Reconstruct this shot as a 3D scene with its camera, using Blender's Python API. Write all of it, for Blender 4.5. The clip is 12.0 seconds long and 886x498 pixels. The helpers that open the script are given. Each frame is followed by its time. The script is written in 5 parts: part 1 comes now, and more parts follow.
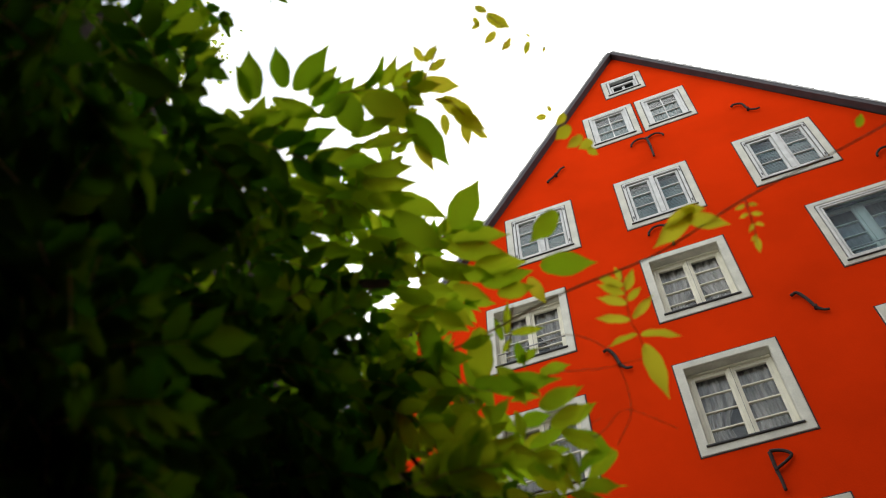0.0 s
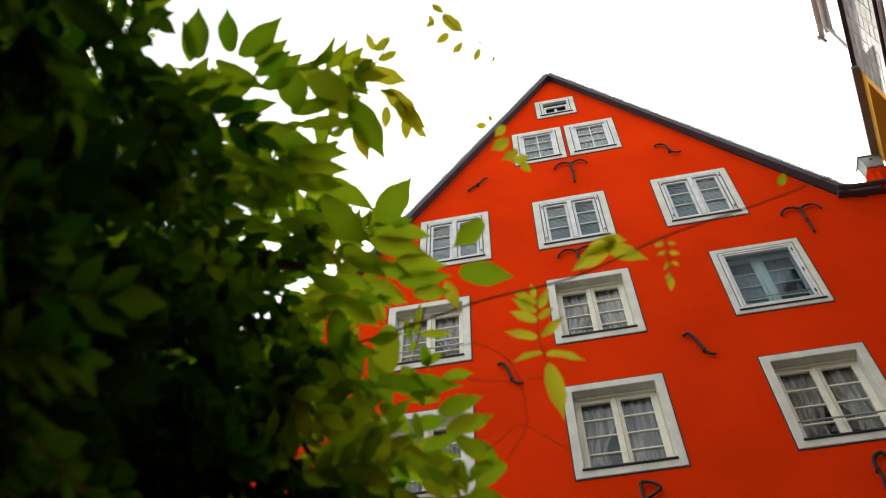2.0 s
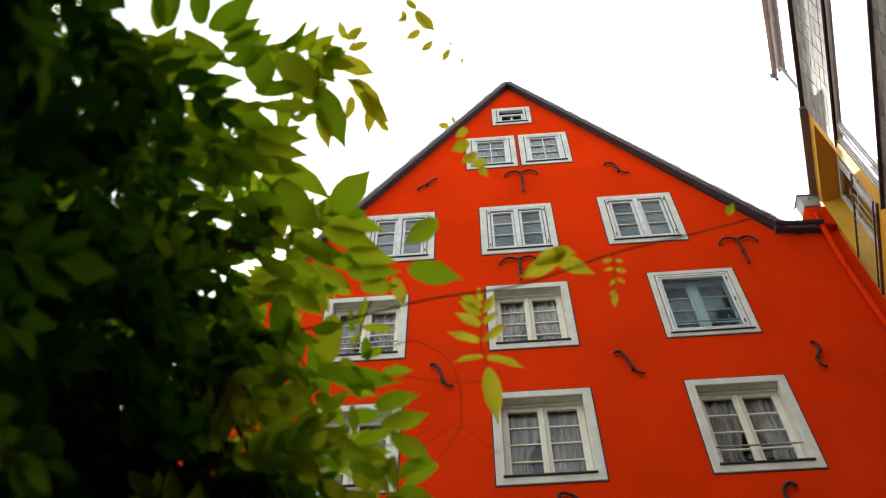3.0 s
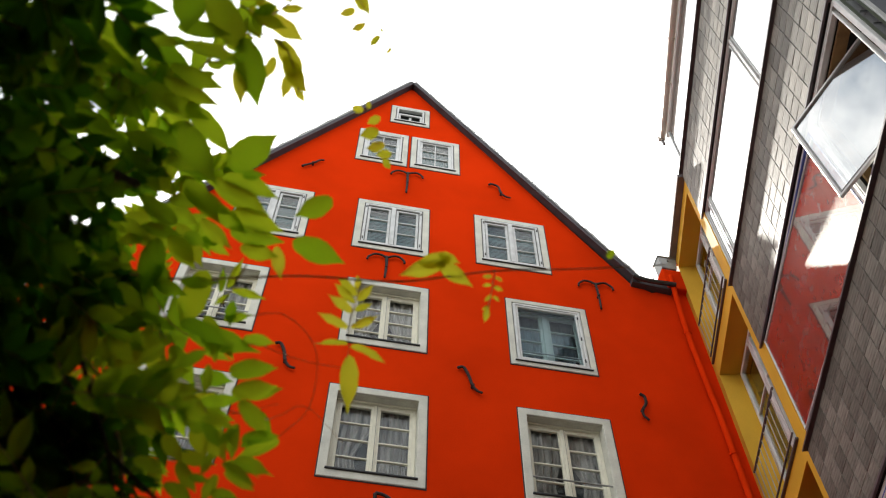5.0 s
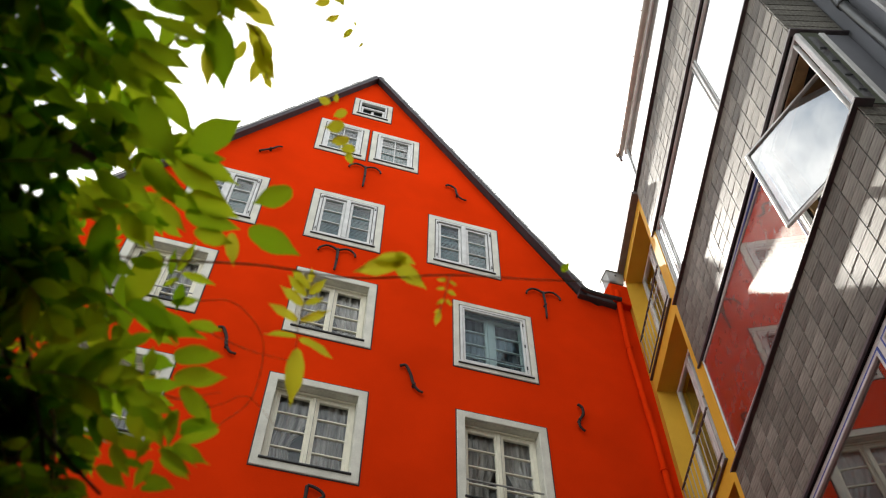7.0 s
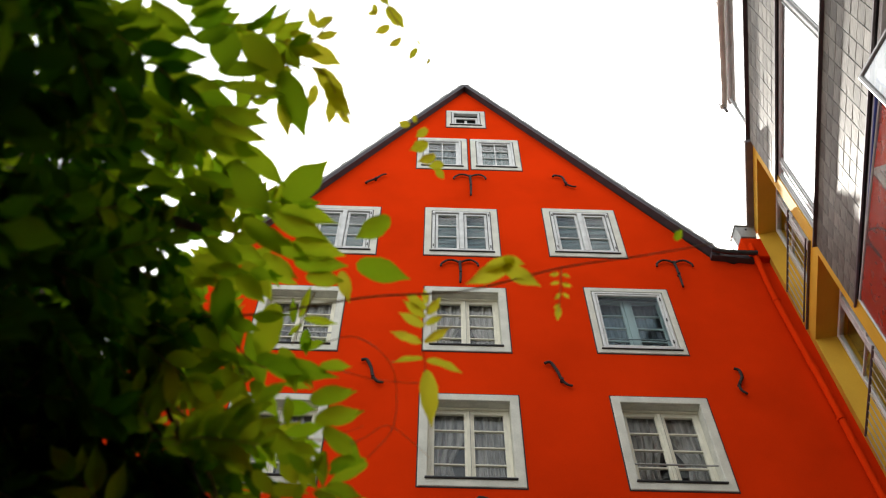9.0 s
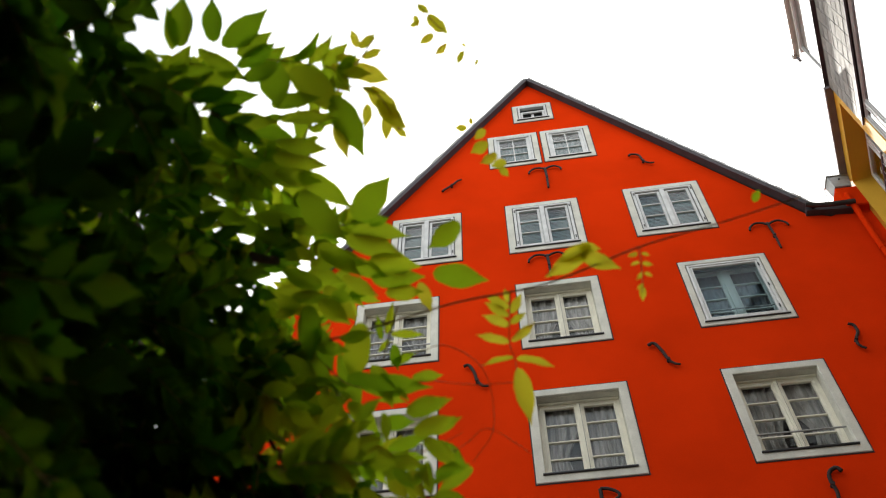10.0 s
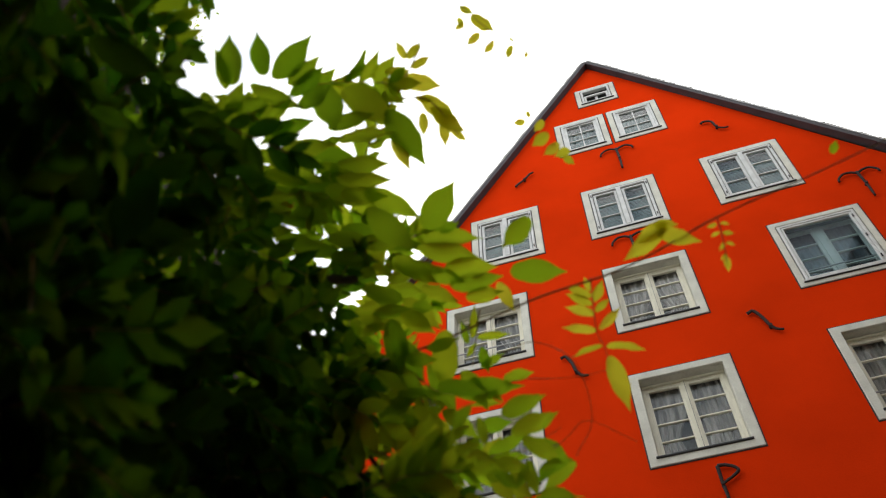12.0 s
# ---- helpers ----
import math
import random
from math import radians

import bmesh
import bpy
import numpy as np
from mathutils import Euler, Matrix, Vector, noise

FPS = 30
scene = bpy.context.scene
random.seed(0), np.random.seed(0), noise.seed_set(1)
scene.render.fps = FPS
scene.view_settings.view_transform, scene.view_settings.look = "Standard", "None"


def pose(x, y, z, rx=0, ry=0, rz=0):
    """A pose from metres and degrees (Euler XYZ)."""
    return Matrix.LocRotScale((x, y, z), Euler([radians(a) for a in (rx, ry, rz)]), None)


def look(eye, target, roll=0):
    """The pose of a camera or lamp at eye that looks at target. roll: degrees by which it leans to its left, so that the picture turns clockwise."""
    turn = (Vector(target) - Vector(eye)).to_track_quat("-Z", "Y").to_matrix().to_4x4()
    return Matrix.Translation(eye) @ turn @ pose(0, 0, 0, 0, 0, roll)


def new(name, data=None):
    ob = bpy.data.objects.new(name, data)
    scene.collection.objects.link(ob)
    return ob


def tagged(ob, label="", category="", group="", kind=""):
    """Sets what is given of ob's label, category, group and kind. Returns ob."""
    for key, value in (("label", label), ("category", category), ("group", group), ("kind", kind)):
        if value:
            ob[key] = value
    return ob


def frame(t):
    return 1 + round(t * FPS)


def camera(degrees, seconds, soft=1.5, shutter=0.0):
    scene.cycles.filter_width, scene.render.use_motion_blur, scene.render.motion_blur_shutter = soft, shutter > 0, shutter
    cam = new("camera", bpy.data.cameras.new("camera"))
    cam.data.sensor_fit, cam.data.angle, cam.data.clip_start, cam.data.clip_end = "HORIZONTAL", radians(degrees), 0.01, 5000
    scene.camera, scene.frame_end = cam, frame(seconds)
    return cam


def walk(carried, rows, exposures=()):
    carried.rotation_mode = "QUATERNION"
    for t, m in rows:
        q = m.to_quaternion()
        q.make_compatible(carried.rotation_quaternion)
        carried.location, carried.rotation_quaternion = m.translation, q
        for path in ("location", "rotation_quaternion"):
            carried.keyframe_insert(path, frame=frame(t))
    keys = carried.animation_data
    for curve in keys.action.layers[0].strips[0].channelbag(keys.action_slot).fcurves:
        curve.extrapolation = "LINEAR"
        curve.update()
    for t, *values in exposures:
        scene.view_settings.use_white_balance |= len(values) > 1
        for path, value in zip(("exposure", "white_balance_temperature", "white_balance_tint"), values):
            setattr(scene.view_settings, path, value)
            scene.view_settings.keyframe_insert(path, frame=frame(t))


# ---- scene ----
cam = camera(54.40, 12.0, soft=1.15)
# focused on the house, so that the near leaves are soft
cam.data.dof.use_dof, cam.data.dof.focus_distance, cam.data.dof.aperture_fstop = True, 13.0, 5.6
# seconds, eye x y z in metres, then degrees: yaw to the left, pitch up, roll
PATH = [
    (0.0, 0.007, 0.001, 1.448, 22.41, 55.93, 0.50),
    (0.5, 0.006, 0.000, 1.447, 21.36, 55.88, 0.62),
    (1.0, 0.001, -0.001, 1.446, 18.54, 55.87, 0.59),
    (1.5, -0.006, -0.002, 1.447, 15.22, 55.85, 0.58),
    (2.0, -0.011, 0.000, 1.453, 11.91, 55.84, 0.50),
    (2.5, -0.018, -0.000, 1.452, 8.67, 55.82, 0.48),
    (3.0, -0.025, -0.002, 1.450, 5.14, 55.79, 0.47),
    (5.0, -0.055, 0.002, 1.444, -10.30, 55.62, 0.42),
    (5.5, -0.064, 0.001, 1.444, -14.32, 55.54, 0.48),
    (6.0, -0.068, 0.004, 1.445, -17.06, 55.51, 0.49),
    (6.5, -0.067, 0.004, 1.444, -17.09, 55.52, 0.43),
    (6.7, -0.066, 0.003, 1.446, -16.85, 55.53, 0.40),
    (8.5, -0.049, -0.000, 1.456, -6.37, 55.65, 0.18),
    (9.0, -0.039, -0.003, 1.456, -1.76, 55.71, 0.18),
    (9.5, -0.027, -0.004, 1.453, 3.61, 55.80, 0.16),
    (10.0, -0.018, -0.002, 1.455, 8.46, 55.86, 0.20),
    (10.5, -0.009, -0.003, 1.453, 12.85, 55.89, 0.26),
    (11.0, -0.005, -0.003, 1.454, 16.09, 55.88, 0.39),
    (11.5, -0.003, -0.001, 1.459, 17.93, 55.86, 0.44),
    (12.0, -0.005, 0.001, 1.460, 18.15, 55.85, 0.50),
]


def facing(x, y, z, yaw, pitch, roll):
    a, b = radians(yaw), radians(pitch)
    return look((x, y, z), (x - math.sin(a) * math.cos(b), y + math.cos(a) * math.cos(b), z + math.sin(b)), roll)


walk(cam, [(row[0], facing(*row[1:])) for row in PATH], [(0.0, 2.0), (3.0, 2.02), (6.0, 2.07), (9.0, 2.02), (12.0, 2.0)])

# ---- light ----
SUN = Vector((0.145, 1.0, 1.29)).normalized()
world = bpy.data.worlds.new("sky")
scene.world = world
world.use_nodes = True
wn, wl = world.node_tree.nodes, world.node_tree.links
sky = wn.new("ShaderNodeTexSky")
sky.sky_type, sky.sun_disc = "NISHITA", False
sky.sun_elevation, sky.sun_rotation = math.asin(SUN.z), math.atan2(SUN.x, SUN.y)
sky.air_density, sky.dust_density = 1.0, 3.0
# a thin bright layer of cloud over the blue
wc = wn.new("ShaderNodeTexCoord")
clouds = wn.new("ShaderNodeTexNoise")
clouds.inputs["Scale"].default_value, clouds.inputs["Detail"].default_value = 8.0, 7.0
wl.new(wc.outputs["Generated"], clouds.inputs["Vector"])
ramp = wn.new("ShaderNodeValToRGB")
ramp.color_ramp.elements[0].position, ramp.color_ramp.elements[0].color = 0.40, (5.2, 5.8, 6.5, 1)
ramp.color_ramp.elements[1].position, ramp.color_ramp.elements[1].color = 0.60, (13.5, 13.5, 13.2, 1)
wl.new(clouds.outputs["Fac"], ramp.inputs["Fac"])
veil = wn.new("ShaderNodeMix")
veil.data_type = "RGBA"
veil.inputs["Factor"].default_value = 0.85
wl.new(sky.outputs["Color"], veil.inputs["A"])
wl.new(ramp.outputs["Color"], veil.inputs["B"])
# the veil glows round the hidden sun
toward, rise, aureole = wn.new("ShaderNodeVectorMath"), wn.new("ShaderNodeMath"), wn.new("ShaderNodeMix")
toward.operation, toward.inputs[1].default_value = "DOT_PRODUCT", SUN
wl.new(wc.outputs["Generated"], toward.inputs[0])
rise.operation, rise.use_clamp, rise.inputs[1].default_value = "POWER", True, 14.0
wl.new(toward.outputs["Value"], rise.inputs[0])
aureole.data_type, aureole.blend_type, aureole.inputs["B"].default_value = "RGBA", "ADD", (24.0, 23.5, 22.0, 1)
wl.new(rise.outputs["Value"], aureole.inputs["Factor"])
wl.new(veil.outputs["Result"], aureole.inputs["A"])
wl.new(aureole.outputs["Result"], wn["Background"].inputs["Color"])
wn["Background"].inputs["Strength"].default_value = 0.05

sun = new("sun", bpy.data.lights.new("sun", "SUN"))
sun.data.energy, sun.data.angle, sun.data.color = 4.3, radians(0.5), (1.0, 0.95, 0.86)
sun.matrix_world = look(SUN * 40, (0, 0, 0))

# ---- materials ----
def material(name, colour, rough=0.6, metal=0.0, vary=0.25, scale=3.0, grain=60.0, bump=0.15, dark=None, by="object", gloss=0.4, along=1.0):
    """A surface with stains at the size of scale, grain at the size of grain and a fine relief."""
    m = bpy.data.materials.new(name)
    m.use_nodes = True
    n, l = m.node_tree.nodes, m.node_tree.links
    b = n["Principled BSDF"]
    b.inputs["Roughness"].default_value, b.inputs["Metallic"].default_value = rough, metal
    b.inputs["Specular IOR Level"].default_value = gloss
    at = n.new("ShaderNodeTexCoord")
    place = at.outputs["Object"]
    if along != 1.0:
        # grain drawn out along x
        drawn = n.new("ShaderNodeMapping")
        drawn.inputs["Scale"].default_value = (along, 1.0, 1.0)
        l.new(place, drawn.inputs["Vector"])
        place = drawn.outputs["Vector"]
    big = n.new("ShaderNodeTexNoise")
    big.inputs["Scale"].default_value, big.inputs["Detail"].default_value = scale, 6.0
    fine = n.new("ShaderNodeTexNoise")
    fine.inputs["Scale"].default_value, fine.inputs["Detail"].default_value = grain, 4.0
    l.new(place, big.inputs["Vector"])
    l.new(place, fine.inputs["Vector"])
    mix = n.new("ShaderNodeMix")
    mix.data_type = "RGBA"
    low = dark or tuple(c * (1 - vary) for c in colour)
    mix.inputs["A"].default_value, mix.inputs["B"].default_value = (*low, 1), (*colour, 1)
    span = n.new("ShaderNodeMapRange")
    span.inputs["From Min"].default_value, span.inputs["From Max"].default_value = 0.3, 0.65
    l.new(big.outputs["Fac"], span.inputs["Value"])
    l.new(span.outputs["Result"], mix.inputs["Factor"])
    speck = n.new("ShaderNodeMix")
    speck.data_type, speck.blend_type = "RGBA", "MULTIPLY"
    speck.inputs["Factor"].default_value = min(1.0, vary * 1.6)
    l.new(mix.outputs["Result"], speck.inputs["A"])
    l.new(fine.outputs["Fac"], speck.inputs["B"])
    bright = n.new("ShaderNodeMix")
    bright.data_type = "RGBA"
    bright.inputs["Factor"].default_value = 0.5
    l.new(mix.outputs["Result"], bright.inputs["A"])
    l.new(speck.outputs["Result"], bright.inputs["B"])
    out = bright.outputs["Result"]
    if by == "piece":
        info = n.new("ShaderNodeObjectInfo")
        tone = n.new("ShaderNodeHueSaturation")
        swing = n.new("ShaderNodeMapRange")
        swing.inputs["To Min"].default_value, swing.inputs["To Max"].default_value = 0.72, 1.35
        l.new(info.outputs["Random"], swing.inputs["Value"])
        l.new(swing.outputs["Result"], tone.inputs["Value"])
        l.new(out, tone.inputs["Color"])
        out = tone.outputs["Color"]
    l.new(out, b.inputs["Base Color"])
    if bump:
        relief = n.new("ShaderNodeBump")
        relief.inputs["Strength"].default_value, relief.inputs["Distance"].default_value = bump, 0.01
        l.new(fine.outputs["Fac"], relief.inputs["Height"])
        l.new(relief.outputs["Normal"], b.inputs["Normal"])
    return m


def glass(name, least, tint=(0.96, 0.98, 0.97), wavy=0.0, dust=0.0):
    """A clear pane: what lies behind it shows through, and its gloss grows towards grazing sight."""
    m = bpy.data.materials.new(name)
    m.use_nodes = True
    n, l = m.node_tree.nodes, m.node_tree.links
    n.remove(n["Principled BSDF"])
    clear, shine, slant, mix = (n.new("ShaderNode" + k) for k in ("BsdfTransparent", "BsdfGlossy", "LayerWeight", "MixShader"))
    clear.inputs["Color"].default_value = (*tint, 1)
    shine.inputs["Roughness"].default_value = 0.0
    shine.inputs["Color"].default_value = (1, 1, 1, 1)
    slant.inputs["Blend"].default_value = 0.5
    power, level = n.new("ShaderNodeMath"), n.new("ShaderNodeMapRange")
    power.operation = "POWER"
    power.inputs[1].default_value = 5.0
    level.inputs["To Min"].default_value = least
    l.new(slant.outputs["Facing"], power.inputs[0])
    l.new(power.outputs["Value"], level.inputs["Value"])
    l.new(level.outputs["Result"], mix.inputs["Fac"])
    l.new(clear.outputs["BSDF"], mix.inputs[1])
    l.new(shine.outputs["BSDF"], mix.inputs[2])
    if wavy:
        at, wave, relief = n.new("ShaderNodeTexCoord"), n.new("ShaderNodeTexNoise"), n.new("ShaderNodeBump")
        wave.inputs["Scale"].default_value = 2.5
        relief.inputs["Strength"].default_value, relief.inputs["Distance"].default_value = wavy, 0.02
        l.new(at.outputs["Object"], wave.inputs["Vector"])
        l.new(wave.outputs["Fac"], relief.inputs["Height"])
        l.new(relief.outputs["Normal"], shine.inputs["Normal"])
    out = mix.outputs["Shader"]
    if dust:
        # a film of dust and dried rain that catches low sun
        film, over, at, spots, span = (n.new("ShaderNode" + k) for k in ("BsdfGlossy", "MixShader", "TexCoord", "TexNoise", "MapRange"))
        film.inputs["Roughness"].default_value = 0.36
        film.inputs["Color"].default_value = (0.9, 0.88, 0.84, 1)
        spots.inputs["Scale"].default_value, spots.inputs["Detail"].default_value = 5.0, 3.0
        span.inputs["To Min"].default_value, span.inputs["To Max"].default_value = dust * 0.5, dust * 1.5
        l.new(at.outputs["Object"], spots.inputs["Vector"])
        l.new(spots.outputs["Fac"], span.inputs["Value"])
        l.new(span.outputs["Result"], over.inputs["Fac"])
        l.new(out, over.inputs[1])
        l.new(film.outputs["BSDF"], over.inputs[2])
        out = over.outputs["Shader"]
    l.new(out, n["Material Output"].inputs["Surface"])
    return m


def net(name, thin, thick):
    """A curtain of net, denser in streaks where it hangs in folds."""
    m = material(name, thick, 0.9, vary=0.2, scale=6, grain=140, bump=0.08)
    n, l = m.node_tree.nodes, m.node_tree.links
    at, fit, folds, span, mix = (n.new("ShaderNode" + k) for k in ("TexCoord", "Mapping", "TexNoise", "MapRange", "Mix"))
    fit.inputs["Scale"].default_value = (16.0, 1.0, 1.1)
    folds.inputs["Scale"].default_value, folds.inputs["Detail"].default_value = 1.0, 3.0
    span.inputs["From Min"].default_value, span.inputs["From Max"].default_value = 0.36, 0.62
    mix.data_type = "RGBA"
    mix.inputs["A"].default_value, mix.inputs["B"].default_value = (*thin, 1), (*thick, 1)
    l.new(at.outputs["Object"], fit.inputs["Vector"])
    l.new(fit.outputs["Vector"], folds.inputs["Vector"])
    l.new(folds.outputs["Fac"], span.inputs["Value"])
    l.new(span.outputs["Result"], mix.inputs["Factor"])
    l.new(mix.outputs["Result"], n["Principled BSDF"].inputs["Base Color"])
    return m


def leaf_material(name, low, high, glow, island=False, through_it=0.5):
    """Thin leaf: light bounces from it and shines through it."""
    m = bpy.data.materials.new(name)
    m.use_nodes = True
    n, l = m.node_tree.nodes, m.node_tree.links
    b = n["Principled BSDF"]
    b.inputs["Roughness"].default_value = 0.55
    b.inputs["Specular IOR Level"].default_value = 0.12
    if island:
        tone = n.new("ShaderNodeNewGeometry").outputs["Random Per Island"]
    else:
        tone = n.new("ShaderNodeObjectInfo").outputs["Random"]
    at, spots = n.new("ShaderNodeTexCoord"), n.new("ShaderNodeTexNoise")
    spots.inputs["Scale"].default_value, spots.inputs["Detail"].default_value = 35.0, 5.0
    l.new(at.outputs["Object"], spots.inputs["Vector"])
    blend = n.new("ShaderNodeMath")
    blend.operation = "MULTIPLY_ADD"
    blend.inputs[1].default_value, blend.inputs[2].default_value = 0.35, -0.12
    l.new(spots.outputs["Fac"], blend.inputs[0])
    add = n.new("ShaderNodeMath")
    add.use_clamp = True
    l.new(tone, add.inputs[0])
    l.new(blend.outputs["Value"], add.inputs[1])
    mix, lit = n.new("ShaderNodeMix"), n.new("ShaderNodeMix")
    for k, pair in ((mix, (low, high)), (lit, (glow[0], glow[1]))):
        k.data_type = "RGBA"
        k.inputs["A"].default_value, k.inputs["B"].default_value = (*pair[0], 1), (*pair[1], 1)
        l.new(add.outputs["Value"], k.inputs["Factor"])
    l.new(mix.outputs["Result"], b.inputs["Base Color"])
    thin, both = n.new("ShaderNodeBsdfTranslucent"), n.new("ShaderNodeMixShader")
    l.new(lit.outputs["Result"], thin.inputs["Color"])
    both.inputs["Fac"].default_value = through_it
    l.new(b.outputs["BSDF"], both.inputs[1])
    l.new(thin.outputs["BSDF"], both.inputs[2])
    l.new(both.outputs["Shader"], n["Material Output"].inputs["Surface"])
    return m


RED = material("red_plaster", (0.76, 0.038, 0.0035), 1.0, vary=0.16, scale=0.8, grain=45, bump=0.25, gloss=0.0)
STONE = material("white_surround", (0.77, 0.75, 0.64), 0.8, vary=0.26, scale=2.5, grain=40, bump=0.1)
CREAM = material("cream_paint", (0.86, 0.82, 0.66), 0.5, vary=0.15, scale=4, grain=50, bump=0.06)
WHITE = material("white_paint", (0.74, 0.74, 0.71), 0.5, vary=0.24, scale=4, grain=50, bump=0.06)
SAGE = material("sage_paint", (0.61, 0.64, 0.56), 0.5, vary=0.15, scale=4, grain=50, bump=0.06)
JOINT = material("dark_joint", (0.06, 0.045, 0.04), 0.9, vary=0.4, scale=8)
# grey of the hinges and of the shadow lines painted round the sashes
GAP = material("gap_shade_hinge", (0.19, 0.18, 0.17), 0.9, vary=0.4, scale=8)
SILL = material("dark_sill", (0.035, 0.034, 0.034), 0.5, vary=0.4, scale=6)
IRON = material("wrought_iron", (0.036, 0.019, 0.014), 0.8, metal=0.0, vary=0.5, scale=12, grain=90, bump=0.4)
ROOF = material("roof_tile", (0.10, 0.085, 0.08), 0.8, vary=0.4, scale=4, grain=40, bump=0.4, by="piece")
VERGE = material("verge_board", (0.065, 0.055, 0.06), 0.7, vary=0.35, scale=5, grain=60, bump=0.3)
ZINC = material("zinc_sheet", (0.42, 0.42, 0.40), 0.5, metal=0.2, vary=0.3, scale=5, grain=40)
CURTAIN = net("net_curtain", (0.19, 0.173, 0.160), (0.38, 0.345, 0.325))
SHADE = material("blue_grey_blind", (0.078, 0.160, 0.168), 0.8, vary=0.2, scale=5)
BLUE_NET = material("blue_grey_net", (0.032, 0.048, 0.060), 0.9, vary=0.25, scale=6, grain=120)
# rooms behind the glass: their lack of light is put into this dark colour
ROOM = material("dim_room_wall", (0.10, 0.095, 0.09), 0.9, vary=0.2)
ROD = material("steel_rod", (0.50, 0.49, 0.46), 0.4, metal=0.8, vary=0.2, scale=8)
STORM_PANE = glass("storm_pane", 0.004, (0.80, 0.87, 0.90))
PANE = glass("window_pane", 0.025, wavy=0.05)
COATED = glass("coated_pane", 0.26, (0.42, 0.44, 0.43), wavy=0.015, dust=0.06)
DUSTY = glass("dusty_pane", 0.26, (0.42, 0.44, 0.43), wavy=0.015, dust=0.18)
SASH_GLASS = glass("bright_pane", 0.30, (0.7, 0.72, 0.71), wavy=0.03)
MOSS = material("moss_grey_paint", (0.10, 0.115, 0.075), 0.7, vary=0.3, scale=5)
YELLOW = material("yellow_plaster", (0.74, 0.42, 0.028), 0.8, vary=0.14, scale=1.2, grain=45, bump=0.2)
SLATE = material("slate", (0.265, 0.252, 0.212), 0.62, vary=0.55, scale=30, grain=75, bump=0.4, by="piece", gloss=0.12, along=0.14)
SLATE_BED = material("slate_joint", (0.03, 0.028, 0.027), 0.8, vary=0.3)
GUTTER = material("beige_gutter", (0.58, 0.52, 0.44), 0.5, metal=0.1, vary=0.25, scale=5)
BROWN = material("brown_metal", (0.13, 0.112, 0.116), 0.6, vary=0.3, scale=6)
EAVE = material("eave_paint", (0.24, 0.205, 0.21), 0.8, vary=0.25, scale=4)
BLUE = material("blue_line", (0.06, 0.10, 0.36), 0.5, vary=0.15)
GREY = material("grey_render", (0.19, 0.196, 0.212), 0.8, vary=0.15, scale=1.5, grain=45, bump=0.2)
PIPE = material("dark_pipe", (0.085, 0.09, 0.09), 0.35, metal=0.6, vary=0.3, scale=6)
OCHRE_WOOD = material("oiled_wood", (0.30, 0.17, 0.06), 0.5, vary=0.3, scale=7)
GROUND = material("paving", (0.07, 0.068, 0.065), 0.85, vary=0.3, scale=1.5, grain=30, bump=0.4)
WALL = material("rough_wall", (0.075, 0.065, 0.055), 0.9, vary=0.35, scale=1.4, grain=25, bump=0.5)
BARK = material("bark", (0.10, 0.065, 0.04), 0.85, vary=0.45, scale=25, grain=120, bump=0.6)
TWIG = material("green_twig", (0.78, 0.54, 0.26), 0.7, vary=0.4, scale=40, grain=200, bump=0.2)
LEAF_TONES = (0.022, 0.07, 0.008), (0.05, 0.10, 0.012), ((0.225, 0.465, 0.008), (0.55, 0.70, 0.018))
LEAF = leaf_material("leaf", *LEAF_TONES, through_it=0.60)
LEAF_OUTER = leaf_material("outer_leaf", *LEAF_TONES, island=True, through_it=0.66)
# the same leaf darkened: the shade inside the crown is put into these tones
SHADED_TONES = (0.010, 0.045, 0.005), (0.020, 0.062, 0.007), ((0.045, 0.19, 0.005), (0.17, 0.34, 0.008))
LEAF_SHADED = leaf_material("shaded_leaf", *SHADED_TONES, through_it=0.50)
LEAF_MASS = leaf_material("leaf_mass", *SHADED_TONES, island=True, through_it=0.50)
LEAF_DRY = leaf_material("yellowing_leaf", (0.17, 0.155, 0.012), (0.25, 0.22, 0.018), ((0.58, 0.60, 0.02), (0.80, 0.77, 0.04)), through_it=0.66)
FAR_LEAF = leaf_material("far_leaf", (0.05, 0.08, 0.015), (0.09, 0.12, 0.02), ((0.10, 0.15, 0.02), (0.18, 0.22, 0.04)), island=True)

# ---- building blocks ----
def part(name, bm, mat, parent=None, label="", smooth=False):
    """Links a bmesh as one mesh object under a thing or a part."""
    me = bpy.data.meshes.new(name)
    bm.to_mesh(me)
    bm.free()
    if mat:
        me.materials.append(mat)
    if smooth:
        for p in me.polygons:
            p.use_smooth = True
    ob = new(name, me)
    ob.parent = parent
    return tagged(ob, label)


def thing(name, label, category, group="", at=None, kind=""):
    ob = new(name)
    if at is not None:
        ob.matrix_world = at
    return tagged(ob, label, category, group, kind)


def brick(bm, x0, x1, y0, y1, z0, z1, bevel=0.0, m=None):
    """A block between two corners, its edges broken by bevel."""
    made = bmesh.ops.create_cube(bm, size=1.0)["verts"]
    for v in made:
        v.co = Vector(((x0 + x1) / 2 + v.co.x * (x1 - x0), (y0 + y1) / 2 + v.co.y * (y1 - y0), (z0 + z1) / 2 + v.co.z * (z1 - z0)))
    if bevel:
        edges = list({e for v in made for e in v.link_edges})
        made = bmesh.ops.bevel(bm, geom=edges, offset=bevel, segments=1, affect="EDGES")["verts"] + [v for v in made if v.is_valid]
    if m is not None:
        for v in set(made):
            v.co = m @ v.co
    return bm


def block(x0, x1, y0, y1, z0, z1, bevel=0.0, m=None):
    return brick(bmesh.new(), x0, x1, y0, y1, z0, z1, bevel, m)


